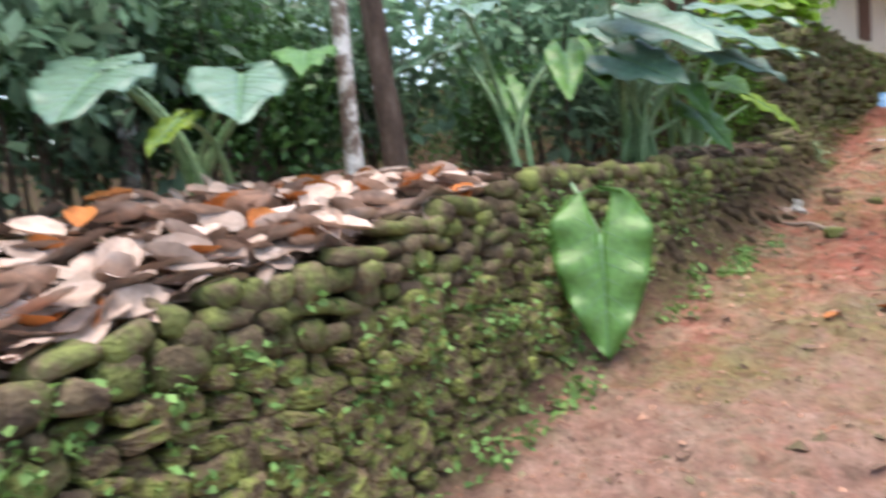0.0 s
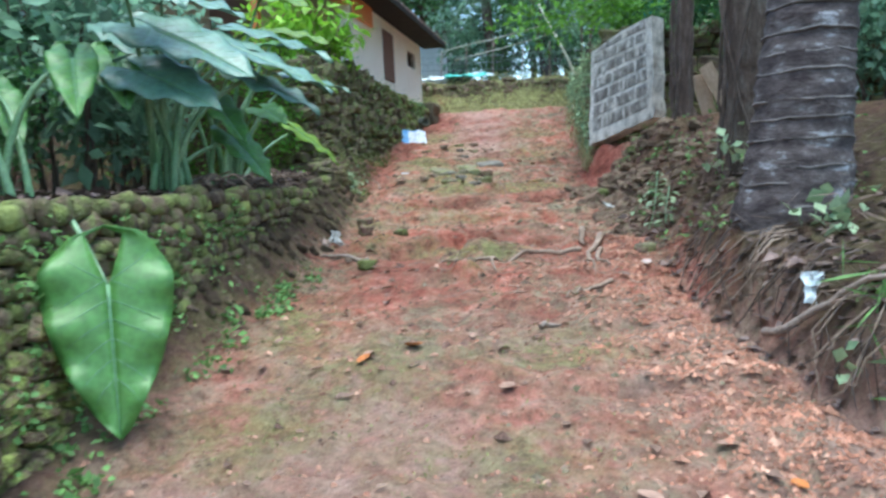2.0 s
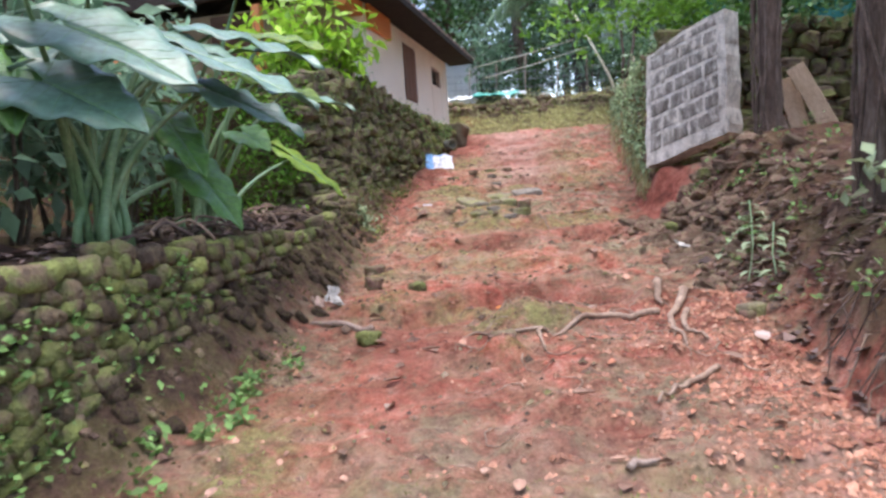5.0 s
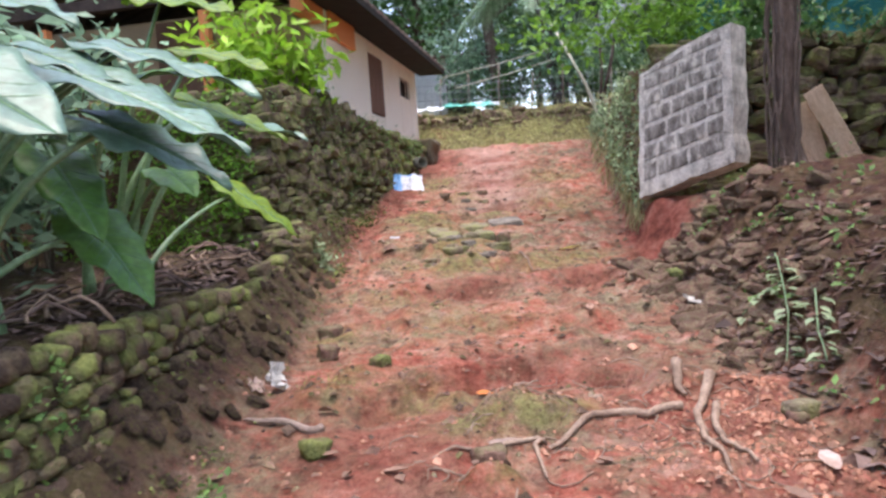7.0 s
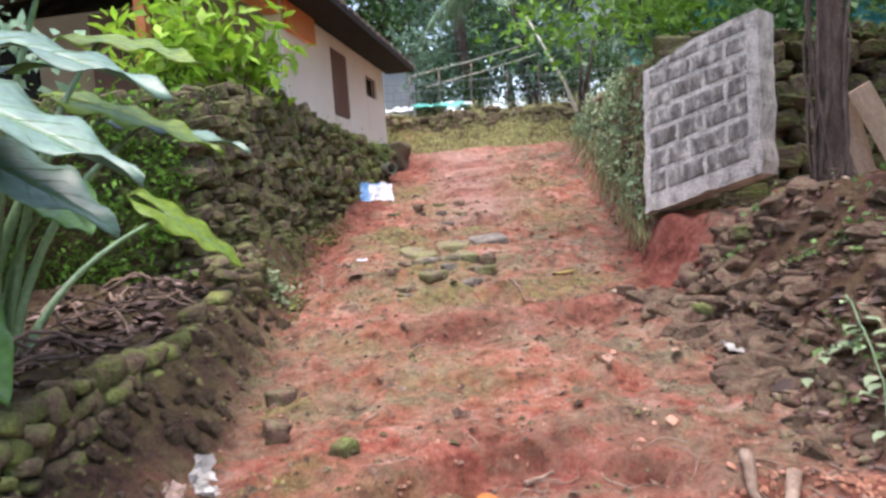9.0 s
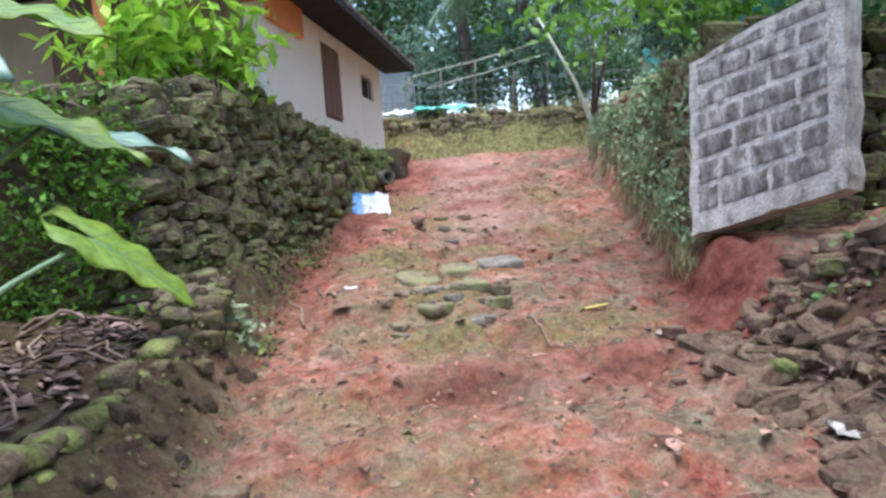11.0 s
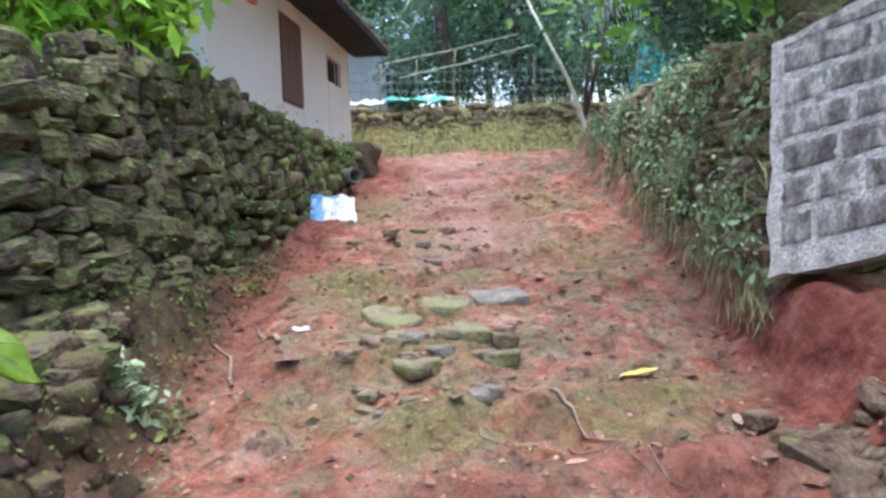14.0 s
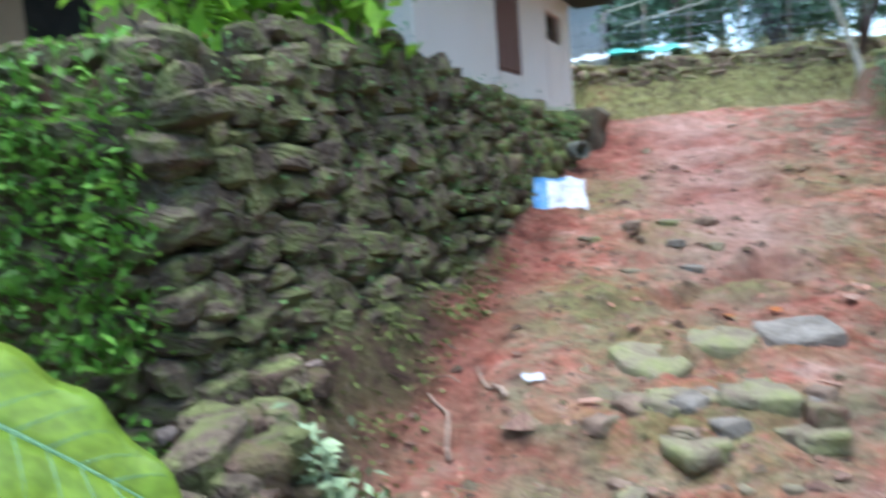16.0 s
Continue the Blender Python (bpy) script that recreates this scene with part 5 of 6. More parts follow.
for k in range(4):
    net_v.append(tube(bend((-0.9, 20.4, 4.25 + 0.17 * k), (4.6, 20.35, 4.22 + 0.18 * k), 12, -0.03, 0.03, k), [0.006] * 13, 4))
for k in range(40):
    net_v.append(tube([(-0.9 + 0.137 * k, 20.4, 4.15), (-0.88 + 0.137 * k, 20.4, 4.8)], [0.004, 0.004], 4))
v, f = merge(net_v)
tagged(ob_from("wire_fence", v, f, M_WIRE), "sagging grey wire mesh fence on the far wall", "fence")


def crumpled(name, label, category, size, m, material, seed, rough=0.05, cells=(14, 10), second=None, group=""):
    """A crumpled sheet, with a coloured band along one edge if second is given."""
    nx, ny = cells
    vs, fs = [], []
    for j in range(ny + 1):
        for i in range(nx + 1):
            x, y = (i / nx - 0.5) * size[0], (j / ny - 0.5) * size[1]
            q = Vector((x / size[0] * 3.5 + seed, y / size[1] * 3, seed))
            nv_ = noise.noise_vector(q)
            fold = abs(noise.noise(q * 1.7)) - 0.2
            vs.append((x + rough * nv_.x, y + rough * nv_.y, rough * 1.6 * fold + rough * 0.6 * nv_.z))
    for j in range(ny):
        for i in range(nx):
            a = j * (nx + 1) + i
            fs.append((a, a + 1, a + nx + 2, a + nx + 1))
    ob = ob_from(name, vs, fs, material, m=m, smooth=False)
    if second:
        ob.data.materials.append(second)
        for k, p in enumerate(ob.data.polygons):
            if k % nx < nx * 0.22 or (k // nx == ny - 1 and k % nx < nx * 0.6):
                p.material_index = 1
    sol = ob.modifiers.new("thickness", "SOLIDIFY")
    sol.thickness = 0.004
    return tagged(ob, label, category, group)


crumpled("plastic_bag", "crumpled white plastic bag with a blue print", "plastic bag", (0.42, 0.42), pose(-0.73, 13.75, path_z(13.75) + 0.09, 40, 4, 8), M_WHITE, 3, 0.022, second=M_BLUE)
crumpled("tarpaulin", "blue-green plastic sheet spread on the far wall", "tarpaulin", (1.1, 0.5), pose(0.35, 20.15, 4.22, 12, 0, 5), M_TARP, 5, 0.07)
crumpled("plastic_sheet", "pale plastic sheet spread on the far wall", "plastic sheet", (0.9, 0.45), pose(-0.65, 20.2, 4.2, 14, 0, -4), M_PALESHEET, 7, 0.07)
crumpled("plastic_sheet", "pale plastic sheet spread on the far wall", "plastic sheet", (0.6, 0.45), pose(0.75, 20.35, 4.26, 14, 0, 10), M_PALESHEET, 8, 0.07)
crumpled("tarpaulin", "teal tarpaulin hung as a shelter beyond the wall", "tarpaulin", (0.9, 1.0), pose(4.95, 20.6, 4.75, 62, 8, -25), M_TEAL, 9, 0.10)
crumpled("shade_net", "teal shade net hung behind the stone wall", "shade net", (3.6, 1.5), pose(4.6, 11.6, 4.25, 86, 0, -8), M_TEAL, 11, 0.12)
crumpled("white_debris", "torn white scrap on the red path edge", "litter", (0.20, 0.12), pose(1.55, 8.15, height(1.55, 8.15) + 0.03, 20, 10, 30), M_PALEGREY, 13, 0.03, (7, 5))
crumpled("paper_scrap", "small white scrap of paper on the path", "litter", (0.09, 0.07), pose(-0.72, 10.85, height(-0.72, 10.85) + 0.015, 10, 0, 30), M_WHITE, 15, 0.012, (5, 4))
for k, (x, y, z, rx, rz) in enumerate(((-1.13, 7.18, 1.22, 60, 20), (-1.08, 7.05, 1.14, 35, 80), (-1.18, 7.0, 1.1, 20, 10))):
    crumpled("torn_rag", "torn pale rag and plastic caught at the bank foot", "litter", (0.085, 0.11), pose(x, y, height(x, y) + 0.04 + 0.05 * (k == 0), rx, 10, rz), M_PALEGREY if k < 2 else M_DRYLEAF, 20 + k, 0.04, (6, 6), group="scraps at the foot of the bank")
crumpled("pale_leaf", "pale dried leaf caught on the root bank", "leaf", (0.09, 0.15), pose(1.60, 3.98, 1.04, 70, 0, -15), M_PALESHEET, 30, 0.02, (7, 7))

# ---- boards leaning behind the vine tree ----
for k, (x, y, lean, rz, L) in enumerate(((2.93, 9.0, 26, -20, 0.66), (2.80, 9.12, 16, -12, 0.5))):
    b = part("board", box_bm(0.16, 0.02, L, 0.006, 0.012, k, 1), M_BOARD, m=pose(x, y, height(x, y) + 0.28, 8, -lean, rz))
    b.name = "timber_board"
    tagged(b, "weathered plank leaning by the stone wall", "plank", group="leaning planks")


# ---- loose stones, roots and sticks on the path ----
def loose_stone(name, label, x, y, sx, sy, sz, rz, material, seed, sink=0.35, category="stone", tilt=(0, 0), group=""):
    bm = bmesh.new()
    bmesh.ops.create_cube(bm, size=1.0)
    bmesh.ops.subdivide_edges(bm, edges=bm.edges[:], cuts=3, use_grid_fill=True)
    for v in bm.verts:
        c = v.co.copy()
        v.co = c.lerp(c.normalized() * 0.6, 0.18) + 0.2 * noise.noise_vector(c * 1.8 + Vector((seed * 3, 0, seed))) + 0.035 * noise.noise_vector(c * 5 + Vector((seed, 1, 1)))
    bmesh.ops.scale(bm, vec=(sx, sy, sz), verts=bm.verts)
    z = height(x, y) + sz * (0.5 - sink)
    return tagged(part(name, bm, material, m=pose(x, y, z, *tilt, rz), smooth=True), label, category, group)


STEPG = "stones of the worn step"


def slab(label, x, y, w, d, thick, rz, material, seed, proud=0.03, tilt=(0, 0), group=STEPG):
    """A broken flat slab with seven uneven sides and a chamfered rim, bedded in the path."""
    rng = random.Random(seed)
    bm = bmesh.new()
    ring = []
    for k in range(7):
        a = 2 * math.pi * (k + rng.uniform(-0.22, 0.22)) / 7
        r = rng.uniform(0.88, 1.12)
        ring.append(bm.verts.new((w * 0.5 * r * math.copysign(abs(math.cos(a)) ** 0.7, math.cos(a)), d * 0.5 * r * math.copysign(abs(math.sin(a)) ** 0.7, math.sin(a)), -thick)))
    f = bm.faces.new(ring)
    up = bmesh.ops.extrude_face_region(bm, geom=[f])
    top = [v for v in up["geom"] if isinstance(v, bmesh.types.BMVert)]
    for v in top:
        v.co.z = rng.uniform(-0.006, 0.006)
        v.co.x *= 0.95
        v.co.y *= 0.95
    bmesh.ops.recalc_face_normals(bm, faces=bm.faces[:])
    bmesh.ops.bevel(bm, geom=bm.edges[:], offset=min(w, d) * 0.07, segments=2, affect="EDGES", profile=0.5)
    bmesh.ops.subdivide_edges(bm, edges=bm.edges[:], cuts=1, use_grid_fill=True)
    for v in bm.verts:
        v.co += 0.02 * noise.noise_vector(v.co * 7 + Vector((seed, 0, 0))) + 0.008 * noise.noise_vector(v.co * 24 + Vector((seed, 0, 0)))
    return tagged(part("flat_stone", bm, material, m=pose(x, y, height(x, y) + proud, *tilt, rz), smooth=True), label, "stone", group)


slab("flat moss-green stone set as a step", -0.21, 11.06, 0.36, 0.34, 0.12, 14, M_FLAT, 1, 0.03, (13, 3))
slab("flat mossy stone set as a step", 0.12, 11.24, 0.34, 0.28, 0.12, -10, M_FLAT, 2, 0.012, (9, 0))
slab("flat grey stone set as a step", 0.46, 11.25, 0.40, 0.32, 0.12, 8, M_FLATGREY, 3, 0.02, (10, -4))
slab("mossy stone in the lower step", 0.22, 10.6, 0.22, 0.17, 0.10, 12, M_FLAT, 7, 0.05, (10, 0))
slab("mossy stone in the lower step", -0.12, 10.66, 0.30, 0.16, 0.10, -6, M_FLAT, 8, 0.03, (12, 0))
rstep = random.Random(5)
for k in range(46):
    if k < 22:
        x, y, w = rstep.gauss(-0.05, 0.2), rstep.uniform(10.38, 10.75), rstep.uniform(0.06, 0.17)
    elif k < 36:
        x, y, w = rstep.uniform(-0.4, 0.25), rstep.uniform(9.85, 10.25), rstep.uniform(0.04, 0.11)
    else:
        x, y, w = rstep.uniform(-0.6, 0.3), rstep.uniform(12.2, 13.1), rstep.uniform(0.06, 0.16)
    loose_stone("step_stone", "small mossy stone bedded in the worn step", x, y, w * 1.15, w * 0.8, w * 0.5, k * 37, (M_FLAT, M_EARTHROCK, M_FLAT, M_FLATGREY)[k % 4], 10 + k, 0.42, group=STEPG)
loose_stone("brick", "broken dark brick lying on the step", 0.38, 10.55, 0.13, 0.10, 0.09, 12, M_RUBBLE, 31, 0.15, "brick")
for k, (x, y, w) in enumerate(((1.55, 9.45, 0.10), (1.72, 9.28, 0.14), (1.82, 9.12, 0.13), (1.95, 8.95, 0.12), (1.35, 9.7, 0.09), (1.75, 8.85, 0.11), (1.6, 8.75, 0.12), (1.9, 9.35, 0.12), (2.05, 9.1, 0.14), (1.30, 9.35, 0.07), (1.1, 8.9, 0.06), (0.02, 6.02, 0.11), (-0.55, 7.3, 0.09), (-0.9, 7.6, 0.12), (-0.95, 8.0, 0.11), (-0.75, 6.3, 0.10), (1.38, 6.3, 0.08))):
    loose_stone("loose_stone", "loose laterite stone at the path edge", x, y, w * 1.2, w, w * 0.75, k * 50, M_RUBBLE if k % 3 else M_STONE_JOINED, 50 + k, 0.2, group="loose stones along the path")
for k, (x, y, w) in enumerate(((-1.42, 9.5, 0.20), (-1.5, 9.72, 0.24), (-1.36, 9.28, 0.16), (-1.62, 9.9, 0.22), (-1.5, 10.1, 0.18), (-1.4, 9.85, 0.13), (-1.66, 10.25, 0.2), (-1.55, 10.4, 0.15), (-1.33, 9.05, 0.12))):
    loose_stone("wall_stone", "dark mossy stone fallen at the end of the low wall", x, y, w * 0.9, w * 0.75, w * 0.62, k * 40, M_BANKSTONE, 90 + k, 0.25, group="stones at the end of the low wall")
for k, (x, y, w) in enumerate(((-1.60, 10.04, 0.26), (-1.50, 9.82, 0.28), (-1.66, 9.70, 0.26), (-1.48, 9.58, 0.24), (-1.66, 10.28, 0.22), (-1.42, 10.10, 0.16), (-1.55, 9.38, 0.22), (-1.72, 9.9, 0.24))):
    ob = new("wall_stone", stone_mesh("wall_stone", 700 + k, M_STONE_DARK))
    ob.matrix_basis = pose(x, y, height(x, y) + w * 0.16, 6 * math.sin(k * 3), 8 * math.cos(k * 2), k * 47) @ Matrix.Diagonal((w * 1.1, w * 0.85, w * 0.7, 1))
    tagged(ob, "angular dark mossy stone at the end of the low wall", "stone", "stones at the end of the low wall")
# scree on the right bank
rs = random.Random(12)
scv, scf = [], []
smesh = [stone_mesh("scree", 900 + k, M_RUBBLE) for k in range(6)]
for k in range(640):
    y = rs.uniform(6.9, 9.6)
    x = foot_right(y) - 0.15 + abs(rs.gauss(0, 0.5))
    w = 0.03 + 0.13 * rs.random() ** 2.0 * (1.0 if y > 7.6 else 0.6)
    mm = Matrix.Translation((x, y, height(x, y) + w * 0.05)) @ pose(0, 0, 0, rs.uniform(-30, 30), rs.uniform(-30, 30), rs.uniform(0, 360)) @ Matrix.Diagonal((w * 1.3, w, w * 0.7, 1))
    me = rs.choice(smesh)
    if w > 0.08:
        ob = new("loose_stone", me)
        ob.matrix_basis = mm
        tagged(ob, "rough laterite stone lying in the scree", "stone", "stones of the scree")
        continue
    o = len(scv)
    scv += [mm @ v.co for v in me.vertices]
    scf += [tuple(i + o for i in p.vertices) for p in me.polygons]
tagged(ob_from("scree", scv, scf, M_RUBBLE, smooth=False), "scree of loose laterite stones below the trees", "stones", kind="stuff")
# stones half sunk in the earth bank below the low wall
bkv, bkf = [], []
bmesh_set = [stone_mesh("bank_stone", 940 + k, M_BANKSTONE) for k in range(5)]
for k in range(190):
    y = rs.uniform(4.6, 10.4)
    fl_, cl_ = foot_left(y), face_left(y)
    x = fl_ + (cl_ - fl_ + 0.02) * rs.random() ** 0.6
    w = 0.025 + 0.08 * rs.random() ** 2.0
    mm = Matrix.Translation((x, y, height(x, y) + w * 0.02)) @ pose(0, 0, 0, rs.uniform(-25, 25), rs.uniform(20, 70), rs.uniform(-25, 25)) @ Matrix.Diagonal((w * 1.1, w * 1.2, w * 0.7, 1))
    me = rs.choice(smesh)
    if w > 0.05:
        ob = new("loose_stone", rs.choice(bmesh_set))
        ob.matrix_basis = mm
        tagged(ob, "dark mossy stone half sunk in the earth bank", "stone", "stones of the earth bank")
        continue
    o = len(bkv)
    bkv += [mm @ v.co for v in me.vertices]
    bkf += [tuple(i + o for i in p.vertices) for p in me.polygons]
tagged(ob_from("bank_stones", bkv, bkf, M_BANKSTONE), "dark mossy stones half sunk in the earth bank", "stones", kind="stuff")
# crumbs and pebbles
def crumbs(name, label, n, area, size, material, seed, leafy=False):
    r = np.random.default_rng(seed)
    vs, fs = [], []
    for k in range(n):
        x, y = area(r)
        s = size * r.lognormal(0, 0.45)
        z = height(x, y)
        o = len(vs)
        a = r.uniform(0, 6.28)
        c, sn = math.cos(a), math.sin(a)
        lz = s * r.uniform(0.2, 1.3) if leafy else s * 0.7
        b = 0.012 if leafy else -0.2 * s
        for ux, uy, uz in ((1, 0, 0), (0, 0.6, 0.5), (-0.9, 0.1, 0), (0, -0.65, 0.25), (0.1, 0, 1)):
            vs.append((x + s * (ux * c - uy * sn), y + s * (ux * sn + uy * c), z + b + lz * uz + r.normal(0, 0.1) * s * 0.3))
        if leafy:
            fs += [(o, o + 1, o + 2), (o, o + 2, o + 3)]
        else:
            fs += [(o, o + 1, o + 4), (o + 1, o + 2, o + 4), (o + 2, o + 3, o + 4), (o + 3, o, o + 4)]
    return tagged(ob_from(name, vs, fs, material, smooth=False), label, "gravel" if not leafy else "leaf litter", kind="stuff")


def across(r, y):
    return r.uniform(foot_left(y) - 0.1, foot_right(y) + 0.05)


def anywhere(r):
    y = 2.0 + 13.5 * r.uniform() ** 1.3
    return across(r, y), y


def right_edge(r):
    y = 2.2 + 4.6 * r.uniform() ** 1.2
    return foot_right(y) - abs(r.normal(0.05, 0.42)), y


crumbs("soil_crumbs", "crumbs of red soil and grit on the path", 8000, anywhere, 0.011, M_CHIP, 1)
crumbs("pebbles", "small pebbles scattered on the path", 700, anywhere, 0.024, M_RUBBLE, 2)
crumbs("gravel", "orange laterite chips along the path edge", 9000, right_edge, 0.0125, M_LATERITE, 3)
crumbs("clods", "dark clods of earth and stone on the path", 900, lambda r: (lambda y: (across(r, y), y))(r.uniform(5.0, 15.0)), 0.022, M_BANKSTONE, 12)
crumbs("leaf_chips", "broken dry leaf pieces on the path", 500, anywhere, 0.02, M_PATHLEAF, 4, True)
crumbs("bank_litter", "dry leaf pieces on the root bank", 1500, lambda r: (lambda y: (foot_right(y) + abs(r.normal(0.1, 0.5)), y))(r.uniform(2.5, 9.4)), 0.026, M_LITTER_DARK, 5, True)
crumbs("terrace_litter", "damp leaf litter under the taro plants", 2600, lambda r: (lambda y: (face_left(y) - 0.12 - abs(r.normal(0.0, 0.8)), y))(r.uniform(0.0, 9.8)), 0.034, M_LITTER_DARK, 6, True)
crumbs("dry_litter", "pale dry leaf pieces on the terrace", 1500, lambda r: (lambda y: (face_left(y) - 0.05 - abs(r.normal(0.0, 0.7)), y))(r.uniform(-0.5, 3.6)), 0.07, M_LITTER, 7, True)


def stick(name, label, pts, r, material=None, seed=0, category="stick", group="", wob=0.03, lift=0.012):
    """A stick or root that lies along the ground through plan points."""
    dense = []
    for p, q in zip(pts, pts[1:]):
        for i in range(6):
            x, y = p[0] + (q[0] - p[0]) * i / 6, p[1] + (q[1] - p[1]) * i / 6
            x += wob * noise.noise(Vector((x * 5, y * 5, seed)))
            dense.append(Vector((x, y, height(x, y) + lift + r * 0.4)))
    n = len(dense)
    v, f = tube(dense, [r * (1.1 - 0.8 * i / n) for i in range(n)], 7, seed, 0.25)
    return tagged(ob_from(name, v, f, material or M_ROOT), label, category, group)


RG = "bare roots across the path"
for k, (p, r) in enumerate(((((1.15, 6.75), (1.0, 6.5), (0.95, 6.15), (0.92, 5.8)), 0.024), (((1.1, 6.55), (1.02, 6.2), (1.06, 5.85)), 0.02), (((0.95, 6.55), (0.6, 6.5), (0.35, 6.3), (0.2, 6.1), (0.25, 5.85)), 0.02), (((0.1, 6.72), (0.4, 6.8), (0.65, 6.68)), 0.035), (((1.0, 5.6), (0.75, 5.35), (0.6, 5.1)), 0.016), (((0.35, 6.2), (0.0, 6.1), (-0.35, 6.15)), 0.012))):
    stick("root", "bare pale tree root across the red path", p, r, None, k, "root", RG)
for k, (p, r) in enumerate(((((-0.75, 6.55), (-1.0, 6.6), (-1.2, 6.65)), 0.022), (((0.48, 9.9), (0.58, 9.72), (0.72, 9.5)), 0.010), (((-0.83, 10.69), (-0.92, 10.85), (-1.03, 11.12)), 0.014), (((-1.02, 10.4), (-1.08, 10.71), (-1.21, 10.84)), 0.012), (((0.7, 16.0), (1.1, 16.15)), 0.03), (((0.4, 4.6), (0.55, 4.75)), 0.014), (((1.5, 8.9), (1.75, 8.85)), 0.014), (((0.2, 7.05), (0.35, 7.25)), 0.012))):
    stick("stick", "dry stick lying on the path", p, r, M_LOG if k in (0, 5) else None, 30 + k, group="sticks on the path")
tagged(ob_from("log", *tube(bend((-1.98, 9.95, 1.78), (-1.60, 10.55, 1.85), 8, 0.02, 0.05, 3), [0.03, 0.034, 0.038, 0.042, 0.045, 0.045, 0.042, 0.038, 0.026], 10, 3, 0.4), M_LOG), "bleached broken log lying on the terrace edge", "log")
# thin rootlets and straws
rt = random.Random(31)
straws = []
for k in range(150):
    x, y = rt.uniform(-0.3, 1.45), rt.gauss(6.3, 0.55)
    if k % 3 == 0:
        y = rt.uniform(7.5, 12.0)
        x = rt.uniform(foot_left(y), foot_right(y))
    a, L = rt.uniform(0, 6.28), rt.uniform(0.05, 0.22)
    pts = [on_ground(x + math.cos(a + 0.4 * i) * L * i / 4, y + math.sin(a + 0.4 * i) * L * i / 4, 0.008) for i in range(5)]
    straws.append(tube(pts, [0.0045, 0.004, 0.0035, 0.003, 0.002], 4))
tagged(ob_from("rootlets", *merge(straws), M_ROOT), "thin pale rootlets and straws on the red path", "roots", kind="stuff")
stick("stump_root", "splintered root stump on the path", ((1.02, 6.85), (0.98, 6.72), (1.0, 6.6)), 0.028, M_ROOT, 71, "root", RG, lift=0.02)
loose_stone("loose_stone", "yellow-green mossy stone by the roots", 1.42, 6.35, 0.13, 0.10, 0.09, 20, M_FLAT, 66, 0.2, group="loose stones along the path")
# tangle of roots on the near right bank
rb = random.Random(3)
for k in range(80):
    y = rb.uniform(3.0, 5.6)
    x = foot_right(y) + rb.uniform(0.0, 0.25)
    top = on_ground(x + 0.12, y, 0.03)
    pts = [top + Vector((0.1, rb.uniform(-0.1, 0.1), 0.02)), top, top + Vector((-0.12, rb.uniform(-0.12, 0.12), -rb.uniform(0.08, 0.2))), top + Vector((-0.16 + rb.uniform(-0.05, 0.03), rb.uniform(-0.25, 0.25), -rb.uniform(0.2, 0.42)))]
    v, f = tube(pts, [rb.uniform(0.004, 0.009), 0.005, 0.004, 0.002], 5)
    tagged(ob_from("hanging_root", v, f, (M_VINE, M_ROOT, M_BARK_DARK)[k % 3]), "thin bare root hanging from the eroded bank", "root", group="roots of the eroded bank")
stick("root", "long bare root along the foot of the bank", ((1.42, 4.1), (1.62, 3.75), (1.95, 3.3)), 0.02, M_LOG, 60, "root", RG, lift=0.12)
# dead stalks lying on the terrace
for k in range(44):
    y = rb.uniform(6.0, 9.8)
    a = rb.uniform(-0.6, 0.6)
    x = face_left(y) - rb.uniform(0.25, 0.7)
    p0, p1 = Vector((x - 0.25 * math.cos(k * 2.4), y - 0.25 * math.sin(k * 2.4), terrace_left(y) + 0.06)), Vector((x + 0.25 * math.cos(k * 2.4), y + 0.25 * math.sin(k * 2.4), terrace_left(y) + rb.uniform(0.03, 0.10)))
    v, f = tube(bend(p0, p1, 6, 0.02 + 0.08 * rb.random(), 0.10, k), [rb.uniform(0.004, 0.011)] * 7, 6)
    tagged(ob_from("dead_stalk", v, f, (M_LITTER_DARK, M_VINE, M_ROOT, M_BARK_DARK)[k % 4]), "dry dark leaf stalk lying on the terrace", "stalk", group="dead stalks on the terrace")


# ---- fallen leaves ----
def curled_leaf(seed, L, Wd, material, curl):
    vs, fs = [], []
    nu, nv = 10, 6
    for i in range(nu + 1):
        s = i / nu
        w = Wd * 0.5 * math.sin(math.pi * (0.06 + 0.9 * s)) ** 0.75 * (1 + 0.15 * noise.noise(Vector((s * 4, seed, 0))))
        for j in range(nv + 1):
            e = 2 * j / nv - 1
            z = curl * (e * e) * w * 1.1 + curl * 0.5 * L * (s - 0.5) ** 2 + 0.02 * L * noise.noise(Vector((s * 5, e * 3, seed))) + 0.012 * L * abs(math.sin(s * 18))
            vs.append(((s - 0.5) * L, e * w, z))
    for i in range(nu):
        for j in range(nv):
            a = i * (nv + 1) + j
            fs.append((a, a + nv + 1, a + nv + 2, a + 1))
    me = bpy.data.meshes.new("dry_leaf")
    me.from_pydata(vs, [], fs)
    me.polygons.foreach_set("use_smooth", [True] * len(me.polygons))
    me.materials.append(material)
    return me


leaf_meshes = [curled_leaf(k, 0.21, 0.13, M_DRYLEAF, 0.5 - 0.25 * (k % 4)) for k in range(6)] + [curled_leaf(9 + k, 0.16, 0.11, M_ORANGELEAF, 0.5) for k in range(2)]
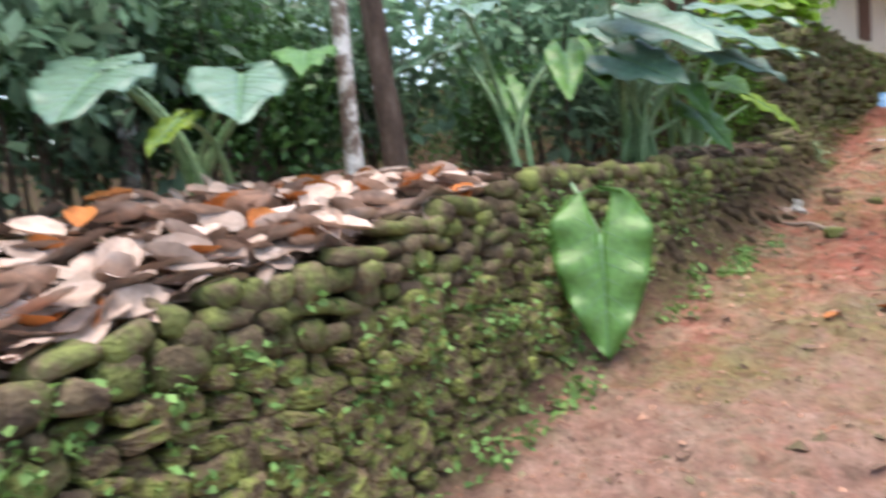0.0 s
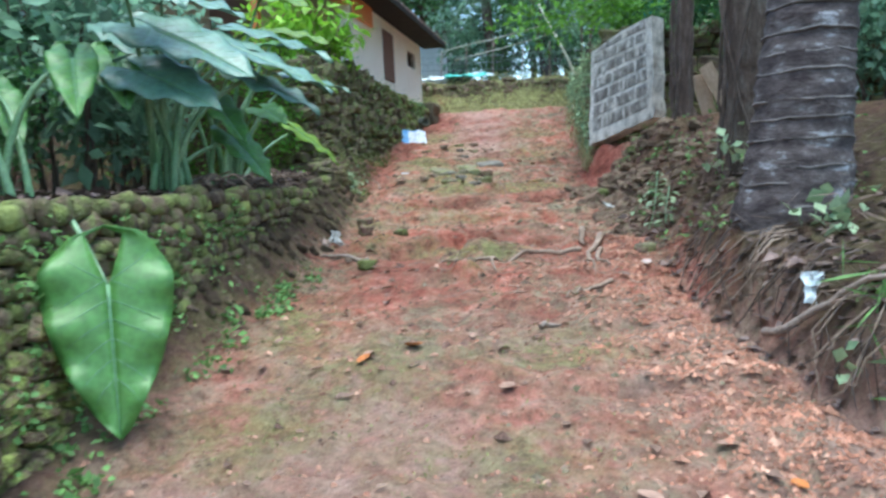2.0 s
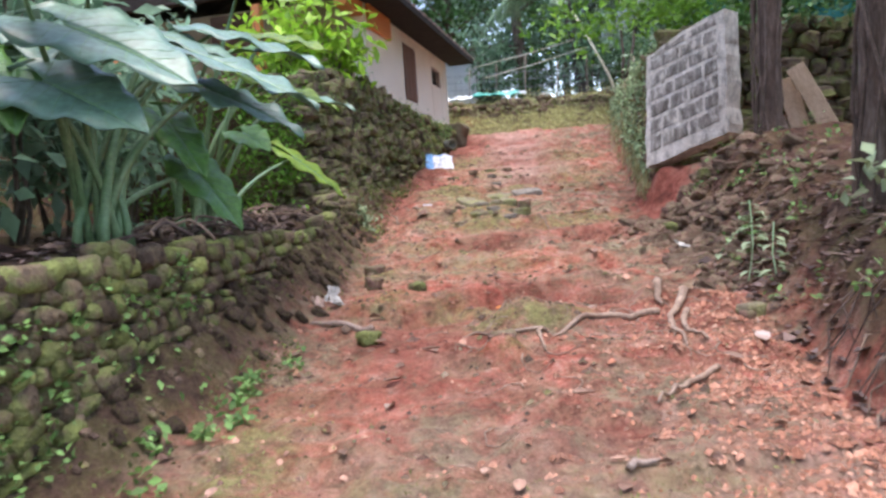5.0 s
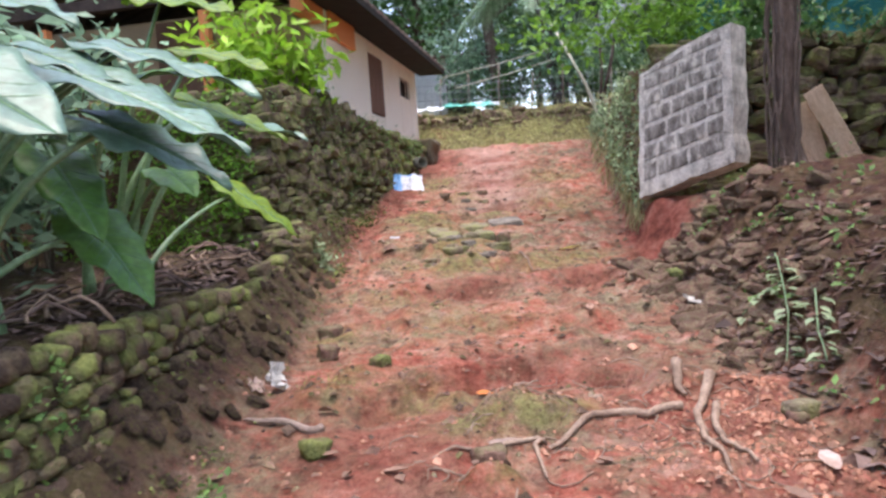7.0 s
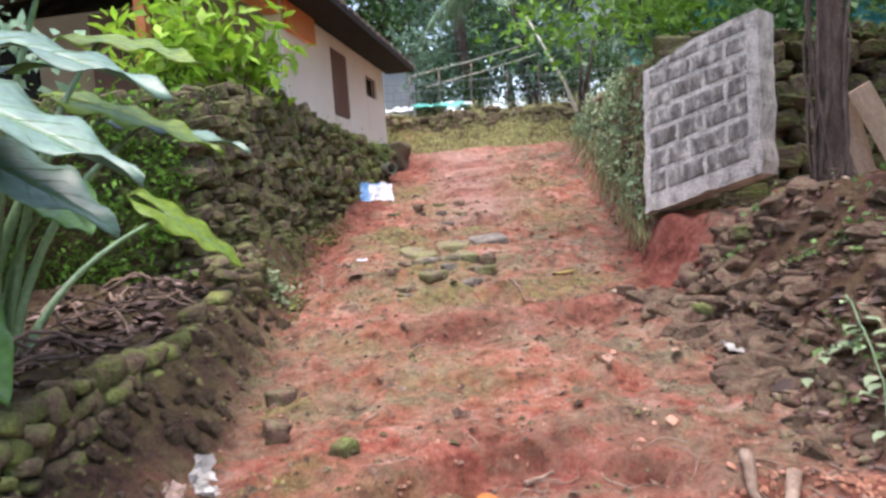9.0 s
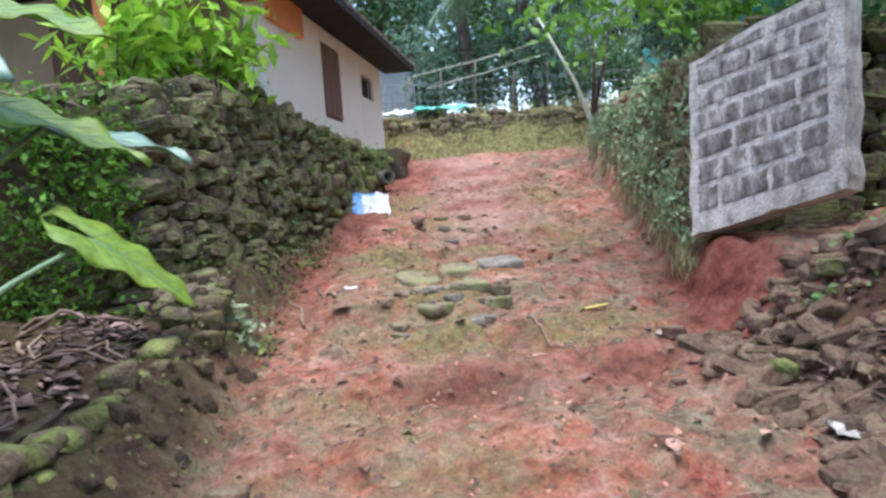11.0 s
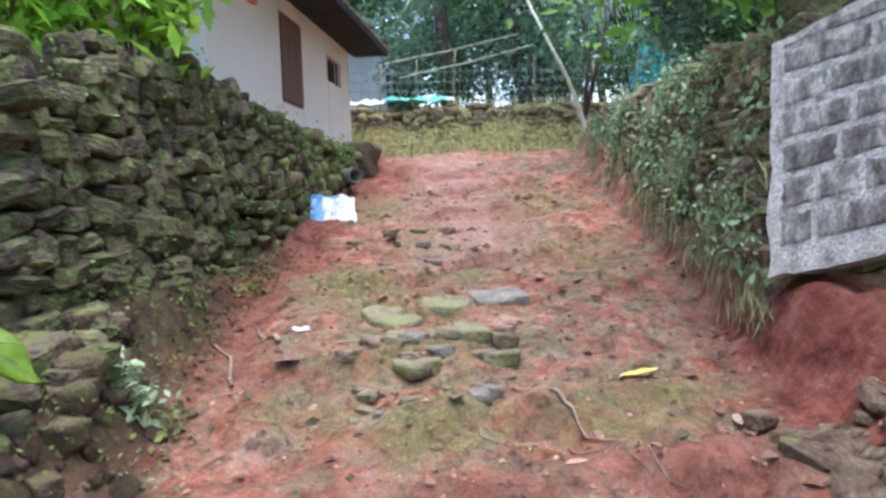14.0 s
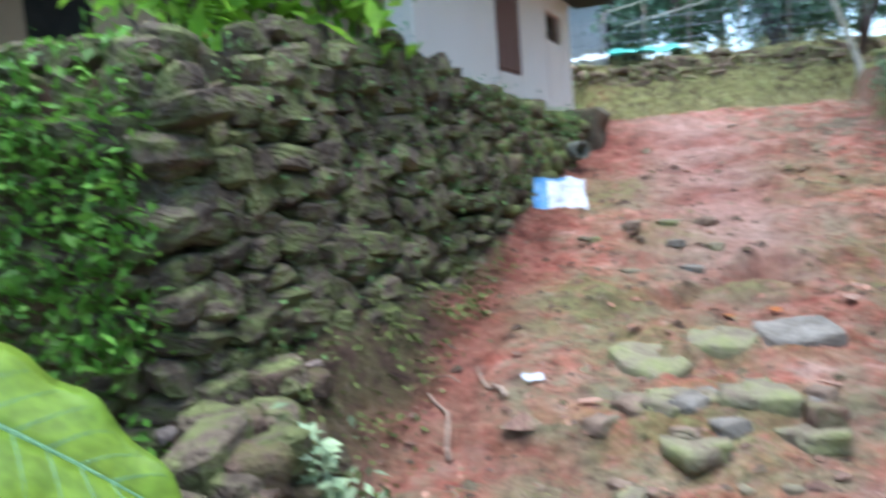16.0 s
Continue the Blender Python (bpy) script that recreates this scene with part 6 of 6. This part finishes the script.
for k in range(290):
    y = rb.uniform(0.35, 3.3)
    x = face_left(y) - 0.16 - abs(rb.gauss(0.05, 0.6))
    ob = new("dry_leaf", leaf_meshes[rb.randrange(8) if k % 3 else rb.randrange(6)])
    hump = 0.10 * math.exp(-((x + 2.1) / 0.4) ** 2)
    ob.matrix_basis = pose(x, y, max(height(x, y), terrace_left(y) - 0.03) + 0.03 + hump * 0.5 + 0.0015 * (k % 30), rb.gauss(-8, 20), rb.gauss(0, 20), rb.uniform(0, 360))
    tagged(ob, "large curled dry leaf in the heap on the low wall", "leaf", "dry leaves heaped on the terrace")
small = [curled_leaf(40 + k, 0.11, 0.06, M_PATHLEAF, 0.4) for k in range(3)] + [curled_leaf(44, 0.12, 0.08, M_ORANGELEAF, 0.4)]
for k in range(46):
    y = rb.uniform(2.6, 14.5)
    x = rb.uniform(foot_left(y) + 0.1, foot_right(y) - 0.05)
    ob = new("dry_leaf", small[rb.randrange(3) if k % 9 else 3])
    ob.matrix_basis = pose(x, y, height(x, y) + 0.012, rb.uniform(-10, 10), rb.uniform(-10, 10), rb.uniform(0, 360))
    ob.scale = (rb.uniform(0.5, 1.0),) * 3
    tagged(ob, "small dry leaf lying on the red path", "leaf", "dry leaves on the path")
for x, y, m, s, lab in ((0.98, 10.15, M_YELLOWLEAF, 1.6, "long yellow fallen leaf on the path"), (1.05, 11.6, M_CREEPER, 1.0, "pale green fallen leaf on the path"), (-0.52, 4.15, M_ORANGELEAF, 1.0, "orange fallen leaf on the path"), (1.28, 9.75, M_DRYLEAF, 0.9, "pale fallen leaf on the red earth"), (0.62, 4.1, M_DRYLEAF, 0.9, "round pinkish fallen leaf on the path"), (1.30, 5.85, M_DRYLEAF, 1.3, "pale grey fallen leaf on the path"), (0.1, 6.3, M_DRYLEAF, 1.2, "pale fallen leaf by the roots")):
    ob = new("fallen_leaf", curled_leaf(70 + int(x * 10), 0.14 * s, 0.055 * s, m, 0.25))
    ob.matrix_basis = pose(x, y, height(x, y) + 0.015, 4, 4, x * 200)
    tagged(ob, lab, "leaf")


# ---- weeds, moss and creepers ----
def clumps(name, label, spots, per, spread, size, material, seed, category="weeds", **kw):
    r = np.random.default_rng(seed)
    c = np.repeat(np.array(spots), per, axis=0) + r.normal(0, 1, (len(spots) * per, 3)) * spread
    ob = cloud_ob(name, c, size, material, None, seed, **kw)
    return tagged(ob, label, category, kind="stuff")


rw = np.random.default_rng(14)
sp = []
for k in range(230):
    y = 0.2 + 5.6 * rw.uniform() ** 1.25
    z = path_z(y) + rw.uniform(0.05, 0.95) * (terrace_left(y) - path_z(y))
    sp.append((face_left(y) + 0.085 - 0.14 * (z - path_z(y)), y, z))
clumps("wall_weeds", "small bright weeds growing in the low wall", sp, 12, 0.034, 0.036, M_WEED, 15, aspect=0.75)
sp = []
for k in range(60):
    y = rw.uniform(2.4, 6.2)
    x = foot_left(y) + rw.normal(-0.02, 0.07)
    sp.append((x, y, height(x, y) + 0.03))
clumps("path_weeds", "pale green weeds along the foot of the low wall", sp, 12, 0.03, 0.05, M_WEED, 16, aspect=0.6)
sp = []
for k in range(110):
    y = rw.uniform(4.4, 10.2)
    u = rw.uniform()
    x = foot_left(y) + (face_left(y) - foot_left(y)) * u + 0.03
    sp.append((x, y, height(x, y) + 0.015))
clumps("bank_moss", "moss tufts and tiny weeds on the earth bank", sp, 14, 0.045, 0.022, M_MOSS, 40, aspect=0.6)
sp = []
for k in range(150):
    y = rw.uniform(9.6, 12.6)
    x = foot_left(y) + (face_left(y) - foot_left(y)) * rw.uniform(-0.1, 1.1)
    sp.append((x, y, height(x, y) + 0.02))
clumps("foot_weeds", "dark weeds and moss at the foot of the high wall", sp, 12, 0.05, 0.04, M_MOSS, 41, aspect=0.6)
sp = []
for k in range(420):
    mx, my, rx, ry, a = MOSS[k % len(MOSS)]
    x, y = rw.normal(mx, rx * 0.6), rw.normal(my, ry * 0.6)
    sp.append((x, y, height(x, y) + 0.004))
clumps("path_moss", "low tufts of moss and grass on the path", sp, 9, 0.025, 0.022, M_PATHMOSS, 42, aspect=0.3, droop=-0.5, flat=0.5)
clumps("wall_plant", "bluish-green plant at the corner of the high wall", [(-1.32, 9.92, 1.68), (-1.30, 9.84, 1.62), (-1.35, 9.95, 1.76), (-1.26, 9.9, 1.6)], 26, 0.06, 0.075, M_CREEPER, 17, aspect=0.5)
sp = []
for k in range(520):
    s = abs(rw.normal(0, 1.6))
    z = rw.uniform(1.7, 3.25)
    sp.append((-1.95 - s, 10.0 + 0.1 * s - 0.12 + 0.08 * (z - 1.7), z))
clumps("wall_ferns", "ferns and creepers over the return of the high wall", sp, 9, 0.06, 0.06, M_LEAF_MID, 18)
sp = []
for k in range(240):
    y = rw.uniform(10.2, 15.4)
    f = path_z(y) + 0.3
    z = f + rw.uniform(0, 1) * (wall_top(y) - f)
    x = float(np.interp(y, [10.1, 10.85, 12, 13.7, 15.7], [-1.86, -1.68, -1.42, -1.05, -0.62])) + 0.10 - 0.1 * (z - f)
    sp.append((x, y, z))
clumps("wall_moss_leaves", "tiny weeds and moss on the high wall", sp, 7, 0.05, 0.03, M_WEED, 19, aspect=0.7)
sp, gr = [], []
for k in range(900):
    y = 10.35 + 6.2 * rw.uniform() ** 1.1
    f = path_z(y) + 0.12
    u = rw.uniform() ** 0.8
    z = f + u * (3.35 - f)
    x = float(np.interp(y, [10.45, 12.3, 14, 15.8, 17.2], [1.86, 2.05, 2.2, 2.5, 2.9])) - 0.12 + 0.12 * (z - f)
    if noise.noise(Vector((y * 1.3, z * 1.6, 2))) > -0.05:
        (sp if z > f + 0.25 else gr).append((x, y, z))
    if k % 6 == 0 and u < 0.6:
        gr.append((x - 0.04, y, z))
clumps("wall_creeper", "creeper leaves hanging over the right-hand wall", sp, 10, 0.07, 0.06, M_CREEPER_GREEN, 20, droop=0.7)
clumps("hanging_grass", "dry hanging grass and rootlets below the creeper", gr, 8, 0.05, 0.17, M_GRASS, 21, aspect=0.07, droop=1.2, flat=0.25)
sp = []
for k in range(520):
    x, y = rw.uniform(-1.0, 6.5), rw.uniform(19.05, 20.3)
    sp.append((x, y, height(x, y) + 0.03))
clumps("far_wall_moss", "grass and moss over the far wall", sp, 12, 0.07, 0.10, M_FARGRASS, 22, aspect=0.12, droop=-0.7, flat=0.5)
sp = [(rw.uniform(-0.5, 3.2), rw.uniform(17.6, 19.5), 3.1) for k in range(160)]
clumps("verge_grass", "tufts of short grass at the head of the path", sp, 10, 0.06, 0.13, M_GRASS, 23, aspect=0.12, droop=-0.9, flat=0.4)


def creeper(points, seed, size=0.075):
    """A trailing stem with pairs of pale rounded leaves."""
    th = tagged(new("creeper"), "trailing creeper with pale rounded leaves on the bank", "creeper")
    rng = random.Random(seed)
    pts = []
    for p, q in zip(points, points[1:]):
        pts += [Vector(p).lerp(Vector(q), i / 6) for i in range(6)]
    pts = [on_ground(p.x, p.y, p.z + 0.02 * noise.noise(p * 6)) for p in pts]
    ob_from("stem", *tube(pts, [0.006 - 0.003 * i / len(pts) for i in range(len(pts))], 5), M_STALK, th)
    for i in range(1, len(pts)):
        for sg in (-1, 1):
            if rng.random() < 0.35:
                continue
            d = (pts[i] - pts[i - 1]).normalized()
            side = d.cross(Vector((0, 0, 1))).normalized() * sg
            out = (side + d * rng.uniform(-0.3, 0.6) + Vector((0, -0.4, rng.uniform(-0.5, 0.3)))).normalized()
            wide = out.cross(Vector((0, 0, 1))).normalized()
            nor = wide.cross(out)
            L = size * rng.uniform(0.7, 1.2)
            vs = [pts[i] + out * 0.02]
            for u, w in ((0.25, 0.36), (0.55, 0.40), (0.82, 0.22)):
                vs += [pts[i] + out * (0.02 + L * u) + wide * L * w + nor * 0.1 * L, pts[i] + out * (0.02 + L * u) - nor * 0.03 * L, pts[i] + out * (0.02 + L * u) - wide * L * w + nor * 0.1 * L]
            vs.append(pts[i] + out * (0.02 + L) - Vector((0, 0, 0.15 * L)))
            fs = [(0, 1, 2), (0, 2, 3), (1, 4, 5, 2), (2, 5, 6, 3), (4, 7, 8, 5), (5, 8, 9, 6), (7, 10, 8), (8, 10, 9)]
            ob_from("leaf", vs, fs, M_CREEPER, th)


creeper([(1.86, 7.62, 0.12), (1.78, 7.35, 0.15), (1.68, 7.05, 0.12), (1.55, 6.8, 0.04)], 4)
creeper([(1.78, 7.35, 0.12), (1.70, 7.5, 0.10), (1.6, 7.55, 0.05)], 6, 0.06)
creeper([(1.78, 6.95, 0.16), (1.68, 6.72, 0.12), (1.62, 6.5, 0.06)], 9, 0.07)
clumps("bank_weeds", "pale broad-leaved weeds at the palm foot", [(1.85, 4.55, 1.35), (2.0, 4.5, 1.32), (1.95, 4.45, 1.28), (1.75, 3.4, 0.75), (1.6, 3.6, 0.8), (1.85, 3.1, 0.72), (1.95, 6.0, 1.75), (2.1, 6.05, 1.7)], 14, 0.07, 0.1, M_CREEPER, 25, aspect=0.7)
sp = []
for k in range(420):
    y = rw.uniform(3.2, 8.6)
    x = foot_right(y) + 0.12 + abs(rw.normal(0.0, 0.6))
    sp.append((x, y, height(x, y) + 0.02))
clumps("bank_straw", "dry straw, rootlets and dead stems matted on the bank", sp, 7, 0.07, 0.13, M_STRAW, 43, aspect=0.05, droop=0.1, flat=0.35)
sp = []
for k in range(60):
    y = rw.uniform(4.8, 9.0)
    x = foot_right(y) + 0.1 + abs(rw.normal(0.0, 0.6))
    sp.append((x, y, height(x, y) + 0.04))
clumps("bank_herbs", "small green herbs scattered on the bank", sp, 9, 0.04, 0.05, M_WEED, 44, aspect=0.6)
clumps("bank_grass", "drooping green grass on the root bank", [(1.8, 3.75, 1.1), (1.86, 3.65, 1.05), (1.8, 3.6, 1.0), (1.75, 3.1, 0.7), (1.7, 2.9, 0.66), (1.85, 2.8, 0.66)], 40, 0.06, 0.22, M_WEED, 26, aspect=0.07, droop=0.8)
sp = [(2.1 + rw.normal(0, 0.55), 10.6 + rw.normal(0, 0.5), 3.55 + abs(rw.normal(0, 0.5))) for k in range(170)]
clumps("panel_shrub", "bright foliage hanging over the masonry panel", [(a, b + 0.4, c + 0.05) for a, b, c in sp], 10, 0.12, 0.11, M_LEAF_MID, 27)
sp = [(rw.uniform(2.3, 5.8), 10.15 + rw.normal(0, 0.1), 3.4 + abs(rw.normal(0, 0.12))) for k in range(120)]
clumps("wall_top_weeds", "weeds along the top of the rough wall", sp, 8, 0.08, 0.09, M_LEAF, 28)
